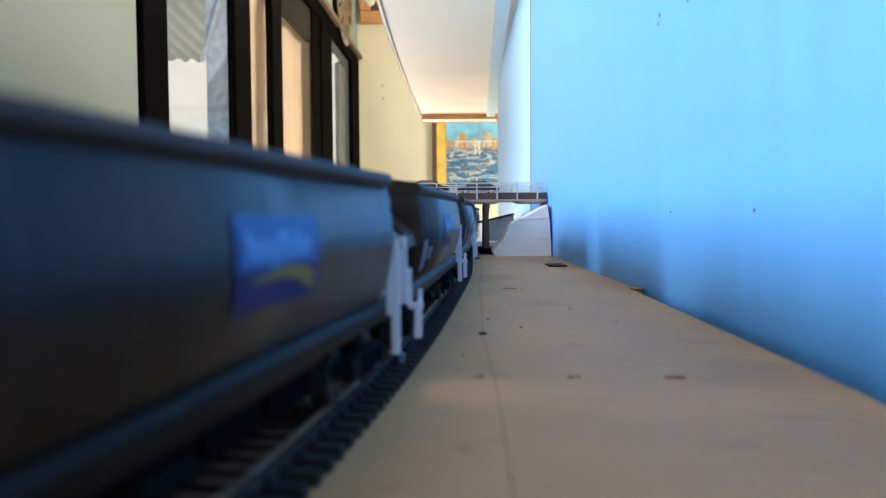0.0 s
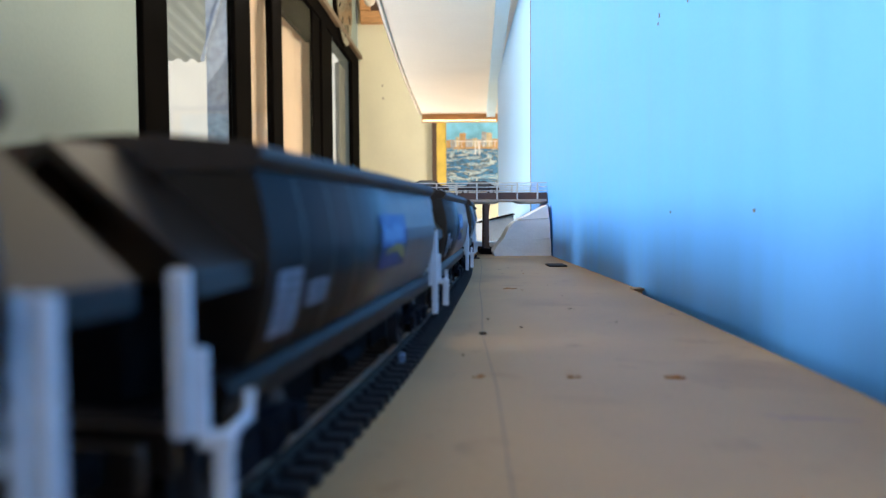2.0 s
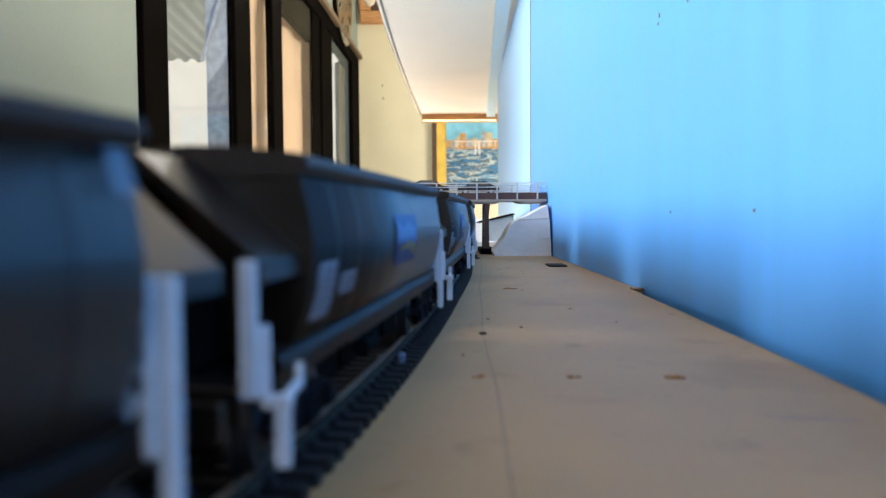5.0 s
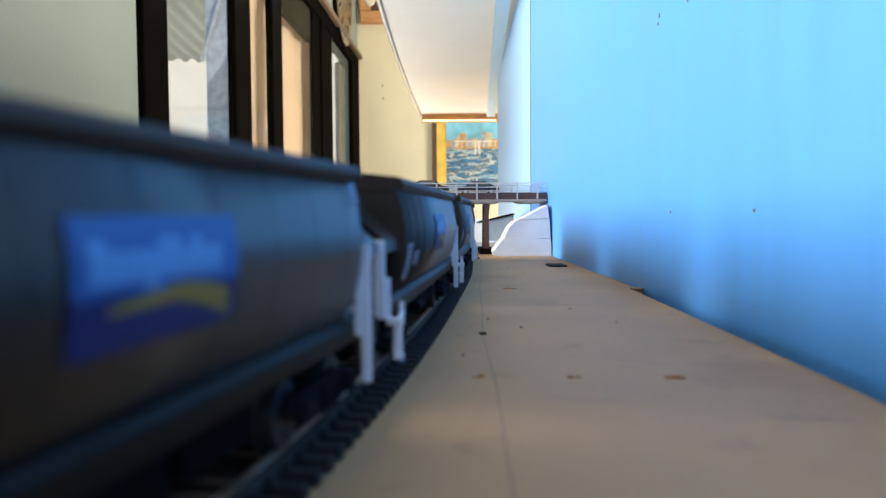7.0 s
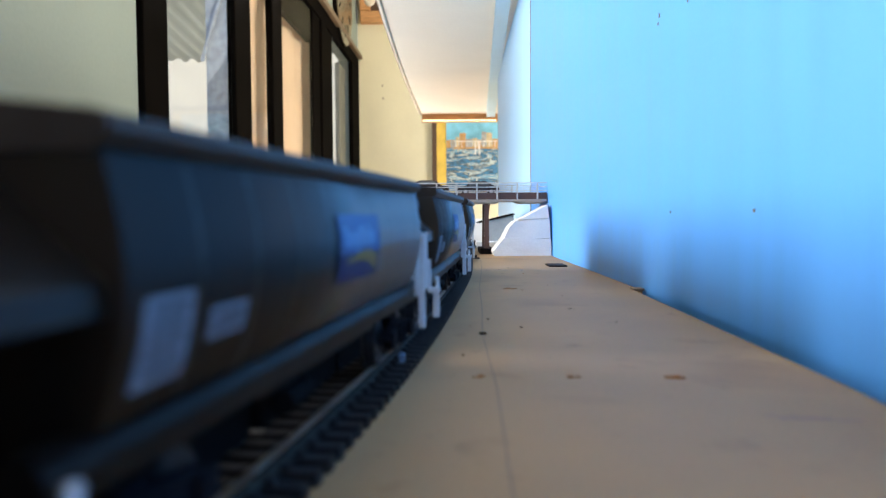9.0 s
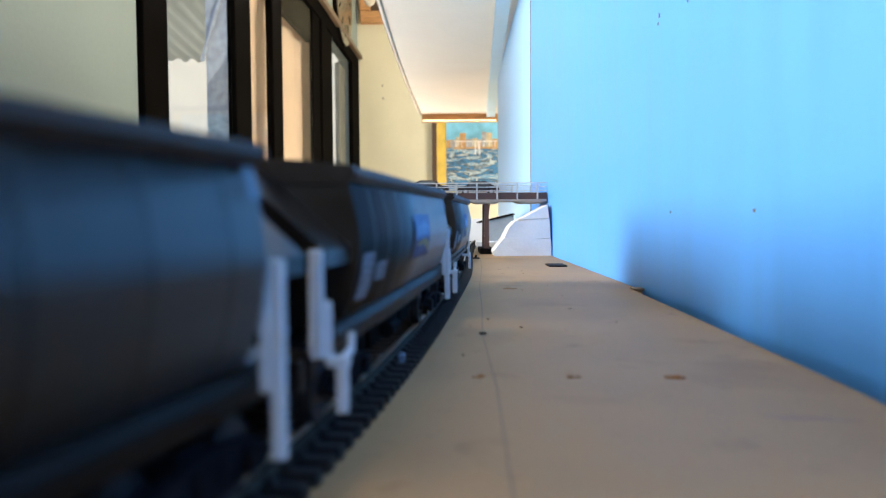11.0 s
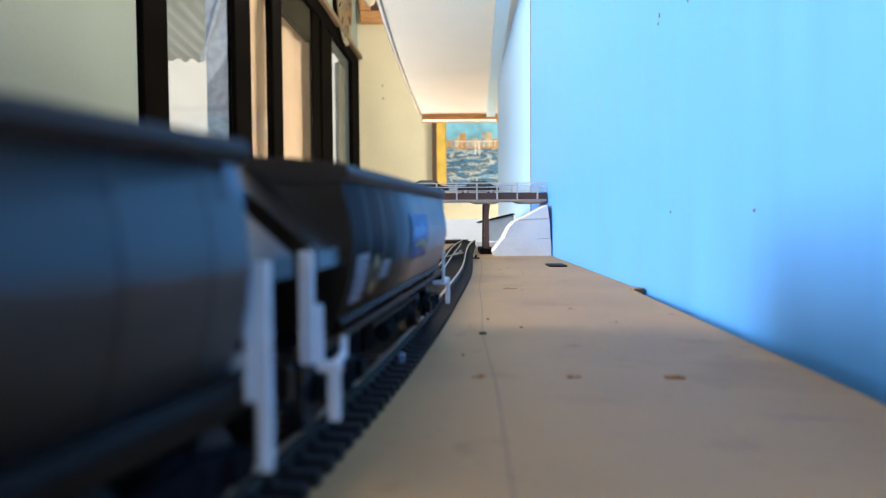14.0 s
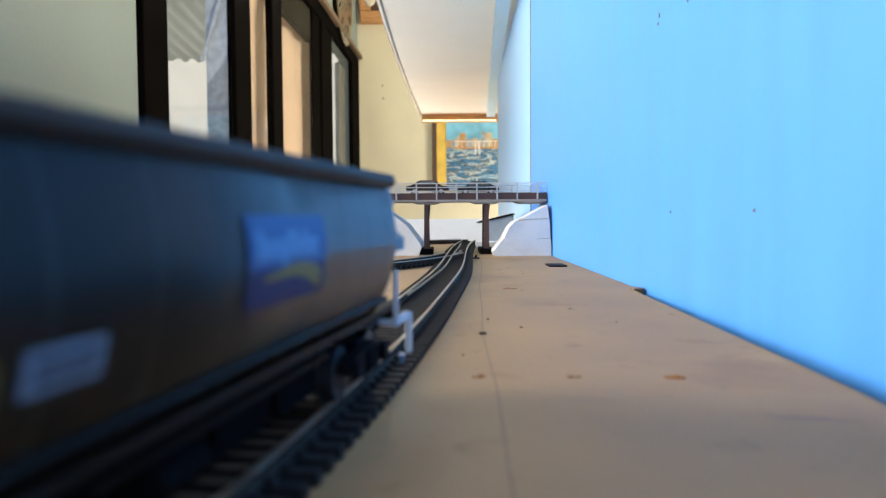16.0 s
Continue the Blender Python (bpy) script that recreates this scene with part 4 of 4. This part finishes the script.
# ---- bridge ----
def bridge():
    b = tagged(new("road_bridge"), "brown plastic model road bridge with pale railings on slim piers", "bridge")
    b.location = (0, 0.788, 0)
    x0, x1 = -0.330, 0.1035
    box_part("deck", (x0, -0.028, 0.0575), (x1, 0.028, 0.0598), M_GIRDER, b, 0.0005)
    for y in (-0.028, 0.026):
        box_part("girder", (x0, y - 0.001, 0.0546), (x1, y + 0.001, 0.0612), M_GIRDER, b, 0.0003)
        box_part("kerb", (x0, y - 0.0022, 0.0526), (x1, y + 0.0022, 0.0546), M_CONC, b, 0.0002)
    for x in (-0.0770, -0.0165, 0.0440, 0.0890):
        bm = bmesh.new()
        add_prism(bm, [(x - 0.016, 0.0546), (x + 0.016, 0.0546), (x + 0.014, 0.0522), (x + 0.010, 0.0506), (x - 0.010, 0.0506), (x - 0.014, 0.0522)], 1, -0.026, 0.026)
        part("bearing", bm, M_CONC, b)
    for y in (-0.0300, 0.0290):
        for z in (0.0632, 0.0668, 0.0708):
            bm = bmesh.new()
            add_rod(bm, (x0, y, z), (x1, y, z), 0.00050, 6)
            part("railing", bm, M_RAILING, b, "pale grey railing")
        x = x0 + 0.004
        while x < x1:
            box_part("railing_post", (x - 0.0007, y - 0.0007, 0.0548), (x + 0.0007, y + 0.0007, 0.0713), M_RAILING, b)
            x += 0.0200
    for x in (-0.0165, 0.0440):
        for y in (-0.020, 0.020):
            bm = bmesh.new()
            add_prism(bm, [(x - 0.0028, 0.0), (x + 0.0028, 0.0), (x + 0.0020, 0.0515), (x - 0.0020, 0.0515)], 1, y - 0.0022, y + 0.0022)
            part("pier", bm, M_GIRDER, b)
        bm = bmesh.new()
        add_rod(bm, (x, -0.020, 0.012), (x + 0.003, 0.020, 0.050), 0.0008, 6)
        add_rod(bm, (x, 0.020, 0.012), (x + 0.003, -0.020, 0.050), 0.0008, 6)
        part("brace", bm, M_GIRDER, b)
        box_part("footing", (x - 0.0068, -0.026, 0.0), (x + 0.0068, 0.026, 0.0058), M_BLACK, b, 0.0006)


bridge()


def foam_block(outline, y0, y1, label, seed):
    bm = bmesh.new()
    add_prism(bm, outline, 1, y0, y1)
    bmesh.ops.triangulate(bm, faces=bm.faces)
    bmesh.ops.subdivide_edges(bm, edges=bm.edges[:], cuts=5, use_grid_fill=True)
    for v in bm.verts:
        d = noise.noise_vector(v.co * 55 + Vector((seed, 0, 0))) * 0.0005 + noise.noise_vector(v.co * 220 + Vector((seed, 0, 0))) * 0.00025
        v.co += Vector((d.x, d.y, d.z if v.co.z > 0.002 else 0))
        v.co.x = min(v.co.x, 0.1038)
        v.co.z = max(v.co.z, 0.0)
    return tagged(part("foam_embankment", bm, M_FOAM), label, "embankment", "foam embankments")


foam_block([(0.0492, 0.0), (0.1034, 0.0), (0.1028, 0.0166), (0.0580, 0.0170), (0.0528, 0.0104), (0.0478, 0.0045)], 0.726, 0.770, "white carved foam embankment block against the blue wall", 1)
foam_block([(0.0584, 0.0173), (0.1027, 0.0169), (0.1016, 0.0354), (0.0800, 0.0347), (0.0690, 0.0330), (0.0632, 0.0272)], 0.727, 0.768, "white carved foam layer stacked on the embankment", 2)
foam_block([(0.0715, 0.0344), (0.0805, 0.0351), (0.1014, 0.0358), (0.1000, 0.0485), (0.0813, 0.0389)], 0.729, 0.766, "white sloping foam top of the embankment", 3)
foam_block([(-0.1500, 0.0), (-0.0240, 0.0), (-0.0205, 0.0085), (-0.0271, 0.0180), (-0.0354, 0.0292), (-0.0453, 0.0375), (-0.0580, 0.0450), (-0.0700, 0.0510), (-0.1500, 0.0510)], 0.745, 0.850, "grey-white carved foam embankment under the bridge", 4)


def car(x, y, rz, label):
    c = tagged(new("car"), label, "car", "cars on the bridge")
    bm = bmesh.new()
    prof = [(-0.025, 0.004), (0.025, 0.004), (0.0255, 0.0085), (0.016, 0.0100), (0.009, 0.0155), (-0.009, 0.0158), (-0.019, 0.0105), (-0.0255, 0.0095)]
    add_prism(bm, prof, 1, -0.0095, 0.0095)
    bmesh.ops.bevel(bm, geom=bm.edges[:], offset=0.0009, segments=2, affect="EDGES")
    part("body", bm, M_CAR, c)
    for s in (-1, 1):
        bm = bmesh.new()
        y0, y1 = sorted((s * 0.0094, s * 0.0098))
        add_prism(bm, [(-0.0145, 0.0108), (-0.001, 0.0108), (-0.001, 0.0145), (-0.0085, 0.0145)], 1, y0, y1)
        part("side_window", bm, M_CARGLASS, c)
        bm = bmesh.new()
        add_prism(bm, [(0.0002, 0.0108), (0.0125, 0.0108), (0.0085, 0.0145), (0.0002, 0.0145)], 1, y0, y1)
        part("side_window", bm, M_CARGLASS, c)
        for x2 in (-0.0155, 0.0155):
            bm = bmesh.new()
            add_rod(bm, (x2, s * 0.0072, 0.0038), (x2, s * 0.0100, 0.0038), 0.0038, 18)
            wh = part("wheel", bm, M_TYRE, c)
            bm = bmesh.new()
            add_rod(bm, (x2, s * 0.0100, 0.0038), (x2, s * 0.0103, 0.0038), 0.0022, 12)
            part("rim", bm, M_RAILING, wh)
    c.matrix_world = pose(x, y, 0.0599, 0, 0, rz) @ Matrix.Diagonal((0.86, 0.86, 0.92, 1))


car(-0.0150, 0.773, 0, "dark model car parked on the bridge deck")
car(0.0370, 0.800, 180, "black model car standing on the bridge deck")


def shed():
    s = tagged(new("card_shed"), "grey card lean-to shed with a slanted roof", "shed")
    bm = bmesh.new()
    add_prism(bm, [(0.0585, 0.004), (0.0905, 0.004), (0.0905, 0.0388), (0.0585, 0.0312)], 1, 0.972, 1.030)
    part("wall", bm, M_SHED, s)
    bm = bmesh.new()
    add_prism(bm, [(0.0455, 0.0285), (0.0918, 0.0394), (0.0918, 0.0408), (0.0455, 0.0299)], 1, 0.970, 1.034)
    part("roof", bm, M_BLACK, s)
    box_part("base", (0.045, 0.956, 0.0), (0.1035, 1.042, 0.0038), M_WHITE, s, 0.0004)


shed()
pale = box_part("pale_block", (0.040, 0.913, 0.0), (0.072, 0.942, 0.0070), M_FOAM, None, 0.0008)
tagged(pale, "small white foam block on the baseboard", "foam block")
bm = bmesh.new()
add_prism(bm, [(0.043, 0.0), (0.056, 0.0), (0.056, 0.016), (0.053, 0.013)], 1, 0.946, 0.950)
tagged(part("timber_offcut", bm, M_TIMBER), "orange pine offcut leaning by the shed", "offcut")

# ---- small things on the board ----
plate = box_part("slot_plate", (0.0800, 0.572, 0.0), (0.0935, 0.597, 0.0012), M_DARK, None, 0.0003)
tagged(plate, "thin black plate lying on the baseboard", "plate")
notch = box_part("board_lip", (0.0982, 0.391, 0.0001), (0.1035, 0.400, 0.0013), M_EDGE, None, 0.0003)
tagged(notch, "torn board lip at the wall", "board lip")


def crumbs(x, y, r, count, mat, label, seed, size=0.00035):
    rnd = random.Random(seed)
    bm = bmesh.new()
    for _ in range(count):
        a, d = rnd.uniform(0, 6.283), r * rnd.random() ** 0.7
        q = rnd.uniform(0.5, 1.3) * size
        bmesh.ops.create_icosphere(bm, subdivisions=1, radius=q, matrix=Matrix.Translation((x + d * math.cos(a) * 1.2, y + d * math.sin(a), q * 0.5)) @ Matrix.Rotation(a * 3, 4, "Z") @ Matrix.Diagonal((1.7, 0.7, 0.8, 1)))
    tagged(part("crumb_patch", bm, mat), label, "crumbs", "crumbs on the board", "stuff")


crumbs(0.0085, 0.1858, 0.0012, 14, M_CRUMB, "rust-brown crumbs on the baseboard", 1)
crumbs(0.0316, 0.1847, 0.0013, 12, M_CRUMB, "rust-brown crumbs on the baseboard", 2)
crumbs(0.0560, 0.1836, 0.0019, 24, M_CRUMB, "rust-brown crumbs on the baseboard", 3)
crumbs(0.0352, 0.4082, 0.0040, 16, M_CRUMB, "brown crumbs on the baseboard", 4)
crumbs(0.0130, 0.2533, 0.0008, 12, M_DARK, "black speck on the baseboard", 5, 0.0005)
crumbs(0.0275, 0.2672, 0.0004, 4, M_DARK, "black speck on the baseboard", 6, 0.0003)
crumbs(0.0170, 0.2889, 0.0004, 3, M_DARK, "black speck on the baseboard", 7, 0.0003)
rnd_spots = random.Random(11)
for k in range(14):
    crumbs(rnd_spots.uniform(0.0, 0.09), rnd_spots.uniform(0.12, 0.62), 0.0012, rnd_spots.randint(1, 4), M_DARK if k % 3 else M_CRUMB, "tiny specks on the baseboard", 20 + k, 0.00022)


# ---- what moves ----
SURGE_T = (0.0, 6.0, 9.2, 10.4, 11.3, 11.7, 12.2, 12.6, 13.0, 13.4, 14.0, 14.5, 15.0, 15.5, 16.0)
SURGE = (0.0, -0.8, 1.3, 7.5, 11.5, 9.0, 2.8, -0.4, -3.2, -2.2, 0.2, 2.9, 2.9, 1.2, -1.4)


def come(t):
    """Where the third wagon's ladder stands on the line, from the reference point, in metres: a steady run with a little slack."""
    slack = sum(np.interp(t + d, SURGE_T, SURGE) for d in (-0.2, -0.1, 0.0, 0.1, 0.2)) / 5000
    return 0.3103 - 0.055627 * t + 0.00086177 * t ** 2 - 8.43623e-05 * t ** 3 - 1.06576e-06 * t ** 4 + 2.07069e-07 * t ** 5 + slack


def wagon_pose(k, t):
    centre = S_REF + come(t) + P * (k - 3) - 0.0690
    a, b = on_line(centre - 0.060), on_line(centre + 0.060)
    c, d = (a + b) / 2, a - b
    return pose(c[0], c[1], 0.005, 0, 0, math.degrees(math.atan2(d[1], d[0])))


def motions():
    for k, w in enumerate(WAGONS):
        walk(w, [(t, wagon_pose(k, t)) for t in np.arange(0, 16.01, 0.2)])
        for bogie in [o for o in w.children if o.name.startswith("bogie")]:
            for ax in [o for o in bogie.children if o.name.startswith("wheelset")]:
                x, y, z = ax.location
                rows = []
                for i in range(121):
                    t = 16.0 * i / 120
                    turn = math.degrees((come(0) - come(t)) / 0.0052)
                    rows.append((t, pose(x, y, z, 0, turn % 360, 0)))
                walk(ax, rows)


motions()
